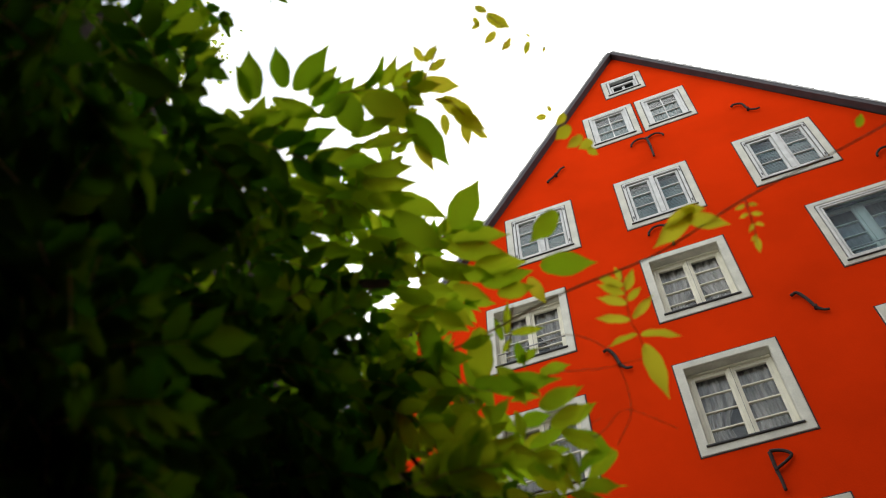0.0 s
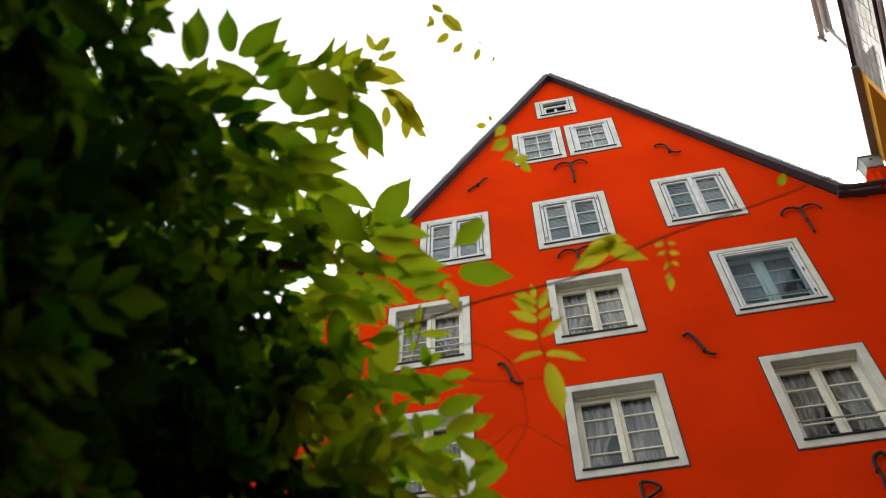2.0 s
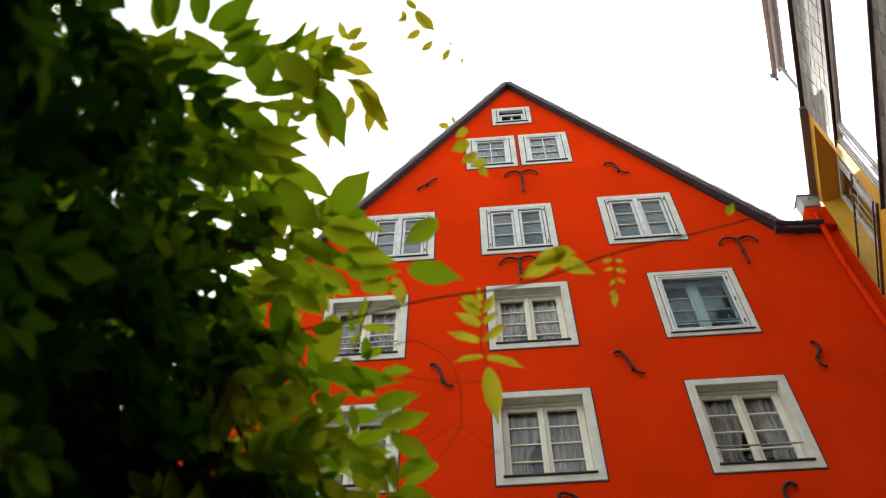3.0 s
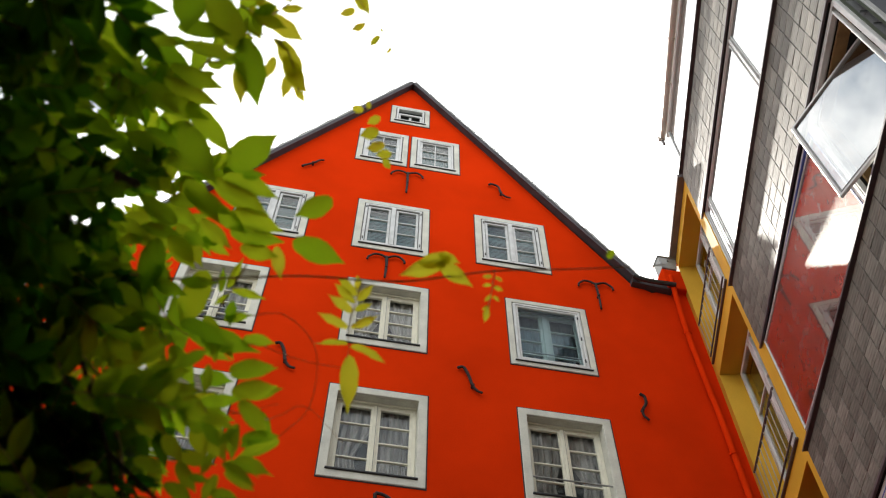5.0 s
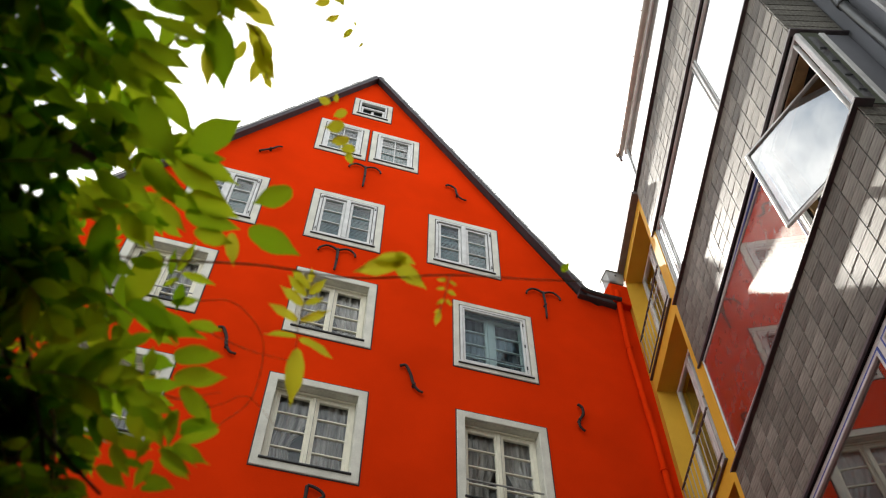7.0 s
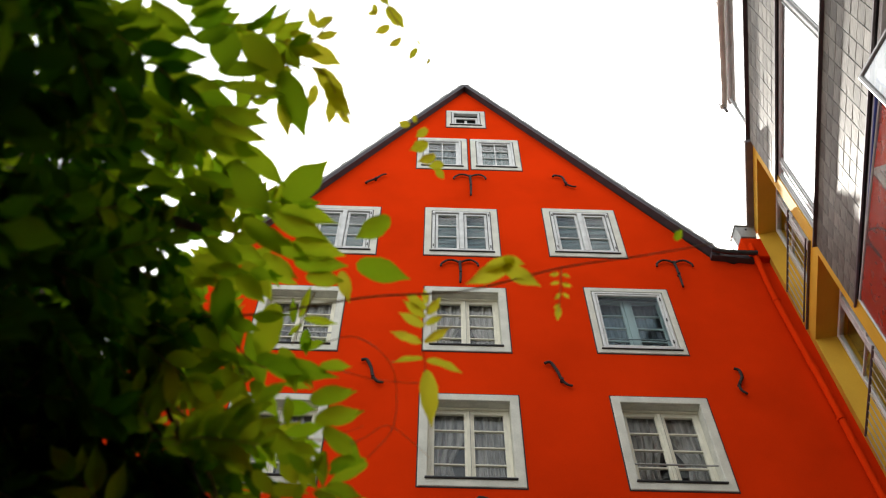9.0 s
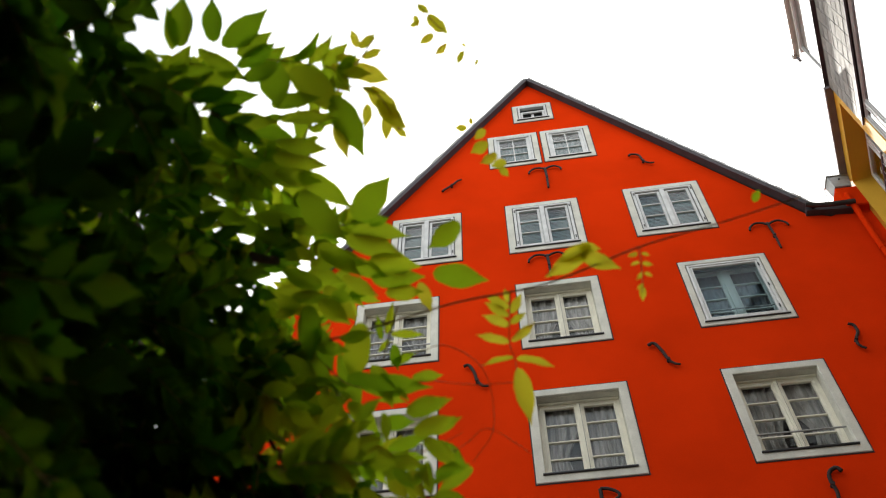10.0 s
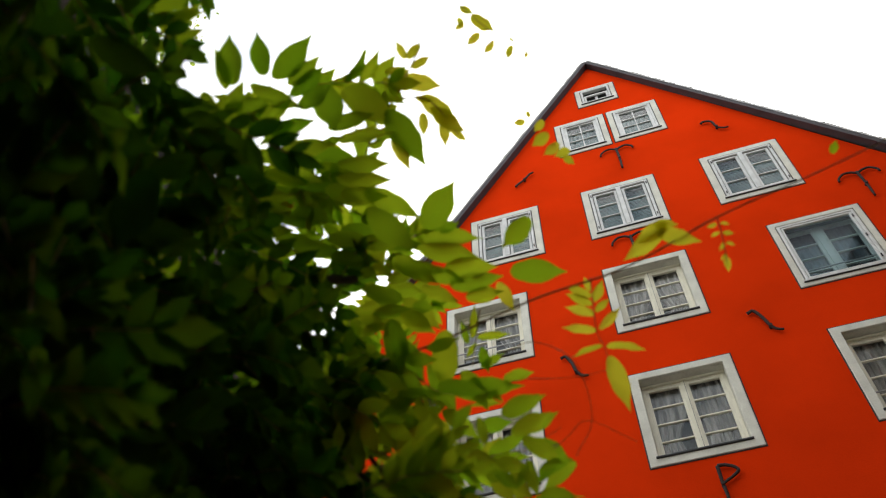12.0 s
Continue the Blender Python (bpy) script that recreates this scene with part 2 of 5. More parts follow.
def sheet_with_holes(outline, holes, thick):
    """An upright wall in the plane y = 0 that reaches thick metres back, with openings through it. Outline and holes are rings of (x, z)."""
    bm = bmesh.new()
    edges = []
    for ring in (outline, *holes):
        vs = [bm.verts.new((x, 0, z)) for x, z in ring]
        edges += [bm.edges.new((a, b)) for a, b in zip(vs, vs[1:] + vs[:1])]
    bmesh.ops.triangle_fill(bm, use_beauty=True, edges=edges)
    faces = list(bm.faces)
    made = bmesh.ops.extrude_face_region(bm, geom=faces)["geom"]
    for v in made:
        if isinstance(v, bmesh.types.BMVert):
            v.co.y += thick
    bmesh.ops.recalc_face_normals(bm, faces=bm.faces)
    return bm


def rect(x0, x1, z0, z1):
    return [(x0, z0), (x1, z0), (x1, z1), (x0, z1)]


def tube(points, radius, sides=8, bm=None, taper=1.0):
    """A round bar along points; taper: its last radius over its first."""
    bm = bm or bmesh.new()
    pts = [Vector(p) for p in points]
    rings, up = [], Vector((0.3, 0.2, 0.93))
    for i, p in enumerate(pts):
        d = (pts[min(i + 1, len(pts) - 1)] - pts[max(i - 1, 0)]).normalized()
        a = d.cross(up)
        if a.length < 0.05:
            a = d.cross(Vector((1, 0, 0)))
        a.normalize()
        b = d.cross(a)
        r = radius * (1 + (taper - 1) * i / max(1, len(pts) - 1))
        rings.append([bm.verts.new(p + r * (math.cos(k) * a + math.sin(k) * b)) for k in (2 * math.pi * j / sides for j in range(sides))])
    for ra, rb in zip(rings, rings[1:]):
        for j in range(sides):
            bm.faces.new((ra[j], ra[(j + 1) % sides], rb[(j + 1) % sides], rb[j]))
    bm.faces.new(rings[0][::-1])
    bm.faces.new(rings[-1])
    return bm


def glide(points, steps=8):
    """A smooth line through points."""
    p = [Vector(q) for q in points]
    p = [2 * p[0] - p[1], *p, 2 * p[-1] - p[-2]]
    out = []
    for a, b, c, d in zip(p, p[1:], p[2:], p[3:]):
        for k in range(steps):
            t = k / steps
            out.append(0.5 * (2 * b + (c - a) * t + (2 * a - 5 * b + 4 * c - d) * t * t + (3 * b - a - 3 * c + d) * t ** 3))
    return out + [p[-2]]


def frame_ring(w, h, t, y0, y1, bevel=0.006):
    """A rectangular frame from 0,0 to w,h with bars of width t, in one piece."""
    bm = bmesh.new()
    rings = []
    for y in (y0, y1):
        rings.append([bm.verts.new((x, y, z)) for x, z in rect(0, w, 0, h)])
        rings.append([bm.verts.new((x, y, z)) for x, z in rect(t, w - t, t, h - t)])
    for a, b in ((0, 1), (1, 3), (3, 2), (2, 0)):
        for k in range(4):
            j = (k + 1) % 4
            bm.faces.new((rings[a][k], rings[a][j], rings[b][j], rings[b][k]))
    bmesh.ops.recalc_face_normals(bm, faces=bm.faces)
    if bevel:
        bmesh.ops.bevel(bm, geom=list(bm.edges), offset=bevel, segments=1, affect="EDGES")
    return bm


# ---- ground ----
bm = bmesh.new()
bmesh.ops.create_grid(bm, x_segments=40, y_segments=40, size=400)
tagged(part("ground", bm, GROUND), "grey stone paving of a narrow lane", "ground", kind="structure")

# ---- the red gabled house ----
FRONT = 9.0
APEX, EAVE_R, EAVE_L = (0.765, 21.67), (5.20, 14.65), (-3.95, 13.67)
CORNER, LEFT = 6.30, -4.95
red_house = thing("red_house", "tall red plastered gabled town house with white-framed windows", "house", at=pose(0, FRONT, 0))
# x0, x1, z0, z1 of the outer edge of each surround, and the kind of window in it
OPENINGS = [
    (0.31, 1.225, 19.72, 20.60, "vent"),
    (-0.335, 0.765, 17.70, 19.13, "cross"), (0.846, 1.93, 17.72, 19.13, "cross"),
    (-2.36, -1.00, 14.42, 16.06, "flush"), (-0.114, 1.298, 14.45, 16.10, "flush"), (2.217, 3.647, 14.52, 16.19, "flush"),
    (-2.86, -1.43, 11.74, 13.40, "deep rail"), (-0.08, 1.325, 11.80, 13.48, "deep"), (2.71, 4.16, 11.85, 13.57, "storm"),
    (-2.85, -1.43, 9.07, 10.75, "deep"), (-0.10, 1.364, 9.09, 10.83, "deep"), (2.744, 4.19, 9.11, 10.87, "deep rail"),
    (-2.85, -1.43, 6.36, 8.05, "deep"), (-0.10, 1.364, 6.38, 8.08, "deep"), (2.744, 4.19, 6.40, 8.10, "deep"),
]
BAND = {"vent": 0.11, "cross": 0.12, "flush": 0.13, "deep": 0.13, "deep rail": 0.13, "storm": 0.10}
holes = [rect(a + BAND[k] - 0.012, b - BAND[k] + 0.012, c + BAND[k] - 0.012, d - BAND[k] + 0.012) for a, b, c, d, k in OPENINGS]
outline = [(LEFT, 0), (CORNER, 0), (CORNER, 14.75), (5.6, 14.44), EAVE_R, (APEX[0], APEX[1] + 0.17), (EAVE_L[0], EAVE_L[1] + 0.15), (LEFT, 13.3)]
part("wall", sheet_with_holes(outline, holes, 0.45), RED, red_house)
part("side_wall", block(LEFT, LEFT + 0.45, 0.45, 11, 0, 13.3), RED, red_house)
part("side_wall", block(CORNER - 0.45, CORNER, 0.45, 11, 0, 14.4), RED, red_house)
part("back_wall", sheet_with_holes(outline, [], 0.4), RED, red_house).location = (0, 11, 0)
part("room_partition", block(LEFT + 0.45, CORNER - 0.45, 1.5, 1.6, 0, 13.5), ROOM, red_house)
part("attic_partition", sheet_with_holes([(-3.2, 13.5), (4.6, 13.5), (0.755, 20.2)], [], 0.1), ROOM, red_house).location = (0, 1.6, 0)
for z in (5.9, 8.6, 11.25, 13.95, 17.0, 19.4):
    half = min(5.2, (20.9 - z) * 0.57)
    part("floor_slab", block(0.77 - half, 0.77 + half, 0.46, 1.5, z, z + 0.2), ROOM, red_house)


def slope_box(a, b, y0, y1, low, high):
    """A board along the slope from a to b, between low and high over the line, square to it."""
    a, b = Vector((a[0], 0, a[1])), Vector((b[0], 0, b[1]))
    d = (b - a).normalized()
    n = Vector((-d.z, 0, d.x))
    if n.z < 0:
        n = -n
    bm = bmesh.new()
    ring = []
    for p in (a, b):
        for h, y in ((low, y0), (high, y0), (high, y1), (low, y1)):
            q = p + n * h
            ring.append(bm.verts.new((q.x, y, q.z)))
    for k in range(4):
        bm.faces.new((ring[k], ring[(k + 1) % 4], ring[4 + (k + 1) % 4], ring[4 + k]))
    bm.faces.new(ring[:4][::-1])
    bm.faces.new(ring[4:])
    bmesh.ops.recalc_face_normals(bm, faces=bm.faces)
    return bm


roof_ends = {"left": ((EAVE_L[0] - 0.6, EAVE_L[1] - 1.01), (APEX[0] + 0.07, APEX[1] + 0.12)), "right": ((APEX[0] - 0.07, APEX[1] + 0.11), (5.27, 14.55))}
for side, (a, b) in roof_ends.items():
    lap = 0.004 if side == "right" else 0.0
    roof = part("roof", slope_box(a, b, -0.13, 11.3, 0.07, 0.14), ROOF, red_house)
    part("verge_board", slope_box(a, b, -0.16 - lap, -0.13, 0.035, 0.132), VERGE, red_house, "weathered dark verge board")
    part("drip_strip", slope_box(a, b, -0.166 - lap, -0.15, 0.134, 0.156), WHITE, red_house, "thin pale metal verge strip")
    part("soffit_board", slope_box(a, b, -0.128, 0.0, 0.045, 0.068 - lap), VERGE, red_house)
    # a ragged row of tile ends along the verge
    A, B = Vector((a[0], 0, a[1])), Vector((b[0], 0, b[1]))
    n_tiles = int((B - A).length / 0.17)
    d = (B - A).normalized()
    nn = Vector((-d.z, 0, d.x)) * (1 if d.x > 0 else -1)
    tile_mesh = bpy.data.meshes.new("verge_tile")
    tb = block(-0.085, 0.085, -0.172, 0.25, 0, 0.018, 0.005)
    tb.to_mesh(tile_mesh)
    tb.free()
    tile_mesh.materials.append(ROOF)
    for k in range(n_tiles):
        tile = new("verge_tile", tile_mesh)
        tile.parent = roof
        p = A + d * (k + 0.5) * 0.17 + nn * (0.158 + random.uniform(0, 0.006))
        tilt = math.degrees(math.atan2(-d.z, d.x))
        tile.matrix_world = pose(p.x, p.y + random.uniform(-0.006, 0.01), p.z, 0, tilt + random.uniform(-0.9, 0), 0)

# the eave end: a flat kick of roof, a gutter and the red downpipe
part("eave_kick", slope_box((5.20, 14.55), (5.98, 14.46), -0.12, 11.0, -0.01, 0.11), VERGE, red_house)
gutter = part("gutter", tube(glide([(5.20, -0.2, 14.62), (5.5, -0.2, 14.54), (6.02, -0.2, 14.54)], 5), 0.05), PIPE, red_house, "dark metal gutter end")
part("corner_block", block(5.89, 6.30, -0.14, 0.4, 14.52, 15.13, 0.02), RED, red_house)
hopper = block(-0.5, 0.5, -0.16, 0.10, 15.135, 15.49, 0.01)
for v in hopper.verts:
    low = (15.49 - v.co.z) / 0.355
    v.co.x = 6.07 + v.co.x * (0.38 - 0.08 * low) - 0.02 * low
part("rain_hopper", hopper, ZINC, red_house, "grey sheet metal rain hopper on the corner")
part("hopper_rim", block(5.865, 6.275, -0.18, 0.12, 15.492, 15.52, 0.006), ZINC, red_house)
part("outlet", tube([(6.06, -0.172, 15.38), (6.06, -0.10, 15.38)], 0.02, 8), PIPE, red_house)
part("verge_upstand", block(-0.007, 0.007, -0.16, 0.0, 0.0, 0.46, 0.002), PIPE, red_house, "upright sheet metal end of the verge").matrix_basis = pose(5.63, 0, 14.66, 0, 9, 0)
pipe = part("downpipe", tube(glide([(6.02, -0.13, 14.9), (6.0, -0.13, 14.4), (5.97, -0.12, 13.2), (6.0, -0.12, 11.8), (6.03, -0.12, 10.0), (6.05, -0.12, 0.1)], 8), 0.055), RED, red_house, "red painted downpipe", smooth=True)
for x, z in ((5.97, 13.2), (6.02, 10.4), (6.04, 7.6), (6.045, 4.8), (6.05, 2.0)):
    part("pipe_clip", tube([(x, -0.12, z - 0.02), (x, -0.12, z + 0.02)], 0.066), RED, pipe)


def drape(width, height, folds, seed, pull=0.0, side=1):
    """A hanging net with soft folds. pull: how far it is tied back below its middle, towards its outer edge; side: 1 where that edge lies at x = 0."""
    rng = random.Random(seed)
    bm = bmesh.new()
    nx, nz = 48, 22
    grid = []
    phase, second = rng.uniform(0, 6), rng.uniform(1.6, 2.3)
    tie = rng.uniform(0.20, 0.30)
    for j in range(nz + 1):
        v = j / nz
        # full width at the top, narrowest at the tie, a little wider at the foot
        s = max(0.0, min(1.0, (v - tie) / (0.72 - tie)))
        full = 1 - pull * (1 - s * s * (3 - 2 * s)) + (pull * 0.35 * (tie - v) / tie if v < tie else 0.0)
        row = []
        for i in range(nx + 1):
            u = i / nx
            x = width * u * full
            wave = math.sin(folds * 6.28 * u + phase + 0.6 * math.sin(3 * v)) + 0.5 * math.sin(folds * second * 6.28 * u + 2 * phase)
            row.append(bm.verts.new((x if side > 0 else width - x, 0.028 * wave * (1.25 - 0.6 * v ** 3), height * v)))
        grid.append(row)
    for j in range(nz):
        for i in range(nx):
            bm.faces.new((grid[j][i], grid[j][i + 1], grid[j + 1][i + 1], grid[j + 1][i]))
    return bm


def slat_blind(width, height, seed):
    """A lowered blind of thin level slats, each tipped a little."""
    rng = random.Random(seed)
    bm = bmesh.new()
    pitch = 0.045
    for k in range(int(height / pitch)):
        z = pitch * (k + 0.5)
        tip = radians(76 + rng.uniform(-7, 7))
        brick(bm, 0, width, -0.001, 0.001, -0.023, 0.023, 0.0, Matrix.Translation((0, 0, z)) @ Matrix.Rotation(tip - math.pi / 2, 4, "X"))
    return bm


def casement(window, x, z, w, h, y, bars, uprights, paint, seed):
    """One sash with its glazing bars and panes."""
    sash = part("casement", frame_ring(w, h, 0.048, y - 0.025, y + 0.025), paint, window)
    here = pose(x, 0, z)
    sash.matrix_basis = here
    for k in range(bars):
        zz = 0.055 + (h - 0.11) * (k + 1) / (bars + 1)
        part("glazing_bar", block(0.045, w - 0.045, y - 0.022, y + 0.014, zz - 0.0125, zz + 0.0125, 0.003), paint, window).matrix_basis = here
    for k in range(uprights):
        xx = 0.055 + (w - 0.11) * (k + 1) / (uprights + 1)
        part("glazing_bar", block(xx - 0.012, xx + 0.012, y - 0.021, y + 0.016, 0.055, h - 0.055, 0.004), paint, window).matrix_basis = here
    nu, nb = uprights + 1, bars + 1
    pw, ph = (w - 0.11) / nu, (h - 0.11) / nb
    rng = random.Random(seed)
    for i in range(nu):
        for j in range(nb):
            pane = part("pane", block(0.05 + i * pw, 0.06 + (i + 1) * pw, y + 0.002, y + 0.006, 0.05 + j * ph, 0.06 + (j + 1) * ph), PANE, window)
            pane.visible_shadow = False
            # old glass never lies quite true
            c = Vector((0.055 + (i + 0.5) * pw, y, 0.055 + (j + 0.5) * ph))
            pane.matrix_basis = here @ Matrix.Translation(c) @ pose(0, 0, 0, rng.uniform(-0.5, 0.5), 0, rng.uniform(-0.5, 0.5)) @ Matrix.Translation(-c)
    return sash


LABELS = {
    "vent": "small white attic window with a lowered vent flap",
    "cross": "white attic casement window with small square panes",
    "flush": "white double casement window set flush with the red wall",
    "deep": "cream double casement window with net curtains in a deep white surround",
    "deep rail": "cream double casement window with net curtains and a steel rail",
    "storm": "white storm window over a sage green double casement with steel rails",
}
for number, (a, b, c, d, kind) in enumerate(OPENINGS):
    t = BAND[kind]
    w, h = b - a, d - c
    win = part("window", frame_ring(w, h, t, -0.022, 0.03, 0.008), STONE, red_house, LABELS[kind])
    win.location = (a, 0, c)
    part("edge_joint", frame_ring(w + 0.036, h + 0.036, 0.024, -0.008, 0.02, 0.0), JOINT, win).location = (-0.018, 0, -0.018)
    iw, ih = w - 2 * t, h - 2 * t
    if kind.startswith("deep"):
        part("reveal", frame_ring(iw + 0.02, ih + 0.02, 0.012, 0.0, 0.30, 0.0), STONE, win).location = (t - 0.01, 0.03, t - 0.01)
        y = 0.20
        part("window_frame", frame_ring(iw - 0.004, ih - 0.004, 0.05, y - 0.03, y + 0.04), CREAM, win).location = (t + 0.002, 0, t + 0.002)
        part("mullion", block(w / 2 - 0.035, w / 2 + 0.035, y - 0.05, y + 0.02, t + 0.05, h - t - 0.05, 0.008), CREAM, win)
        part("mullion_bead", block(w / 2 - 0.010, w / 2 + 0.010, y - 0.062, y - 0.049, t + 0.05, h - t - 0.05, 0.004), CREAM, win)
        part("head_moulding", block(t + 0.01, w - t - 0.01, y - 0.075, y - 0.031, h - t - 0.034, h - t - 0.006, 0.008), CREAM, win, "yellowed cream head moulding")
        part("meeting_line", block(w / 2 + 0.011, w / 2 + 0.015, y - 0.0535, y - 0.049, t + 0.05, h - t - 0.05), JOINT, win)
        cw, ch = iw / 2 - 0.075, ih - 0.10
        casement(win, t + 0.05, t + 0.05, cw, ch, y, 3, 0, CREAM, number)
        casement(win, w / 2 + 0.025, t + 0.05, cw, ch, y, 3, 0, CREAM, number + 50)
        part("window_sill", block(t - 0.03, w - t + 0.02, -0.05, 0.13, t - 0.01, t + 0.018, 0.006), SILL, win, "dark metal window sill")
        for k, x in enumerate((t + 0.05, w / 2 + 0.03)):
            part("curtain", drape(cw, ih - 0.03, 2 + (number + k) % 3, number * 2 + k, (0.42, 0.16, 0.30, 0.08, 0.36)[(number * 2 + k * 3) % 5], 1 - 2 * k), CURTAIN, win, "pale net curtain tied back").location = (x, y + 0.08, t + 0.05)
        if kind == "deep rail":
            part("rail", tube([(t, 0.06, t + 0.38), (w - t, 0.06, t + 0.38)], 0.014), ROD, win, "steel safety rail")
    else:
        paint = WHITE
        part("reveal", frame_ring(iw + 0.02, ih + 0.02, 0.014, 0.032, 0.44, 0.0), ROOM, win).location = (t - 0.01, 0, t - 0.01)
        y = 0.02 if kind != "storm" else 0.03
        part("window_frame", frame_ring(iw - 0.03, ih - 0.03, 0.05, y - 0.055, y + 0.03, 0.01), paint, win).location = (t + 0.015, 0, t + 0.015)
        # dark rings stand for the shadow between surround, frame and sash
        if kind != "storm":
            part("frame_gap", frame_ring(iw + 0.008, ih + 0.008, 0.014, -0.0245, 0.0, 0.0), GAP, win).location = (t - 0.004, 0, t - 0.004)
        if kind in ("cross", "flush"):
            part("sash_gap", frame_ring(iw - 0.126, ih - 0.126, 0.012, y - 0.030, y, 0.0), GAP, win).location = (t + 0.063, 0, t + 0.063)
        part("weather_bar", block(t - 0.03, w - t + 0.03, -0.055, 0.0, t - 0.014, t + 0.02, 0.008), paint, win)
        part("window_sill", block(t - 0.03, w - t + 0.03, -0.052, -0.022, t - 0.022, t - 0.015, 0.002), SILL, win)
        if kind == "cross":
            casement(win, t + 0.06, t + 0.06, iw - 0.12, ih - 0.12, y, 2, 1, paint, number)
            for x in (t + 0.062, w - t - 0.132):
                part("stile", block(x, x + 0.07, y - 0.032, y - 0.024, t + 0.065, h - t - 0.065, 0.003), paint, win)
            part("curtain", drape(iw, ih, 4, number), SHADE, win).location = (t, 0.20, t)
        elif kind == "flush":
            part("mullion", block(w / 2 - 0.045, w / 2 + 0.045, y - 0.065, y + 0.02, t + 0.05, h - t - 0.05, 0.01), paint, win)
            cw, ch = iw / 2 - 0.09, ih - 0.12
            casement(win, t + 0.078, t + 0.076, cw - 0.038, ch - 0.032, y, 2, 0, paint, number)
            casement(win, w / 2 + 0.055, t + 0.076, cw - 0.043, ch - 0.032, y, 2, 0, paint, number + 50)
            part("blind", slat_blind(iw - 0.1, ih - 0.06, number), SHADE, win, "blue-grey slatted blind").location = (t + 0.05, 0.14, t + 0.03)
            for x in (t + 0.04, w - t - 0.04):
                for z in (t + 0.15, h - t - 0.15):
                    part("hinge", tube([(x, y - 0.065, z - 0.03), (x, y - 0.065, z + 0.03)], 0.012, 6), GAP, win)
        elif kind == "storm":
            part("storm_frame", frame_ring(iw - 0.14, ih - 0.14, 0.035, y - 0.045, y + 0.02), WHITE, win).location = (t + 0.07, 0, t + 0.07)
            part("pane", block(t + 0.10, w - t - 0.10, y - 0.012, y - 0.008, t + 0.10, h - t - 0.10), STORM_PANE, win).visible_shadow = False
            for z in (t + 0.2, h / 2, h - t - 0.2):
                part("hinge", tube([(w - t - 0.075, y - 0.06, z - 0.03), (w - t - 0.075, y - 0.06, z + 0.03)], 0.013, 6), SILL, win)
            y = 0.20
            part("inner_frame", frame_ring(iw, ih, 0.04, y - 0.02, y + 0.03), SAGE, win).location = (t, 0, t)
            part("mullion", block(w / 2 - 0.05, w / 2 + 0.05, y - 0.05, y + 0.02, t + 0.03, h - t - 0.03, 0.008), SAGE, win)
            cw, ch = iw / 2 - 0.09, ih - 0.08
            casement(win, t + 0.04, t + 0.04, cw, ch, y, 3, 0, SAGE, number)
            casement(win, w / 2 + 0.05, t + 0.04, cw, ch, y, 3, 0, SAGE, number + 50)
            part("curtain", drape(iw - 0.04, ih - 0.02, 5, number), BLUE_NET, win, "blue-grey net curtain").location = (t + 0.02, 0.265, t + 0.01)
            part("rail", tube([(t + 0.06, 0.10, t + 0.38), (w - t - 0.06, 0.10, t + 0.38)], 0.012), ROD, win, "steel safety rail")
        else:
            part("flap", frame_ring(iw - 0.14, ih * 0.42, 0.05, -0.02, 0.02), paint, win, "lowered white flap").matrix_basis = pose(t + 0.07, 0.03, t + 0.06, 14, 0, 0)
            part("blind", block(t, w - t, 0.24, 0.25, t, h - t), SHADE, win)
            part("divider", block(w / 2 - 0.03, w / 2 + 0.03, 0.0, 0.04, t + 0.06, t + ih * 0.42, 0.005), paint, win)


def anchor(name, lines, radius, label):
    """A wrought-iron tie anchor on the wall: bars bent in the plane of the wall."""
    ob = thing(name, label, "wall anchor", "iron wall anchors", at=pose(0, FRONT - 0.05, 0))
    for line in lines:
        pts = glide([(x, 0, z) for x, z in line], 7)
        bm = tube(pts, radius, 6, taper=0.75)
        for v in bm.verts:
            v.co.y *= 0.8
        part("bar", bm, IRON, ob, smooth=True)
    mid = lines[0][len(lines[0]) // 2]
    part("tie_bolt", tube([(mid[0], -0.03, mid[1]), (mid[0], 0.10, mid[1])], radius * 0.9), IRON, ob)
    return ob


for x, z, drop in ((0.80, 17.38, 0.82), (0.54, 14.22, 0.65), (4.47, 14.40, 0.78)):
    anchor("wall_anchor", [[(x, z), (x + 0.01, z - drop / 2), (x, z - drop)],
                           [(x, z - 0.05), (x - 0.10, z + 0.02), (x - 0.22, z + 0.02), (x - 0.32, z - 0.08), (x - 0.345, z - 0.17)],
                           [(x, z - 0.05), (x + 0.10, z + 0.02), (x + 0.21, z + 0.04), (x + 0.31, z - 0.05), (x + 0.33, z - 0.14)]], 0.028, "black wrought-iron T-shaped wall anchor on red plaster")
for line in ([(-1.36, 16.93), (-1.34, 16.98), (-1.17, 17.13), (-1.05, 17.29), (-0.96, 17.33)], [(2.56, 17.44), (2.62, 17.49), (2.76, 17.42), (2.81, 17.16), (2.92, 17.05), (3.01, 17.04)],
             [(-1.02, 11.49), (-0.94, 11.50), (-0.86, 11.33), (-0.82, 11.14), (-0.74, 11.02), (-0.65, 11.00)], [(1.82, 11.52), (1.91, 11.55), (1.99, 11.38), (2.05, 11.16), (2.12, 11.06), (2.20, 11.03)],
             [(4.78, 11.52), (4.85, 11.47), (4.85, 11.32), (4.77, 11.17), (4.76, 11.04), (4.83, 10.95)]):
    anchor("wall_anchor", [line], 0.029, "black wrought-iron S-shaped wall anchor on red plaster")
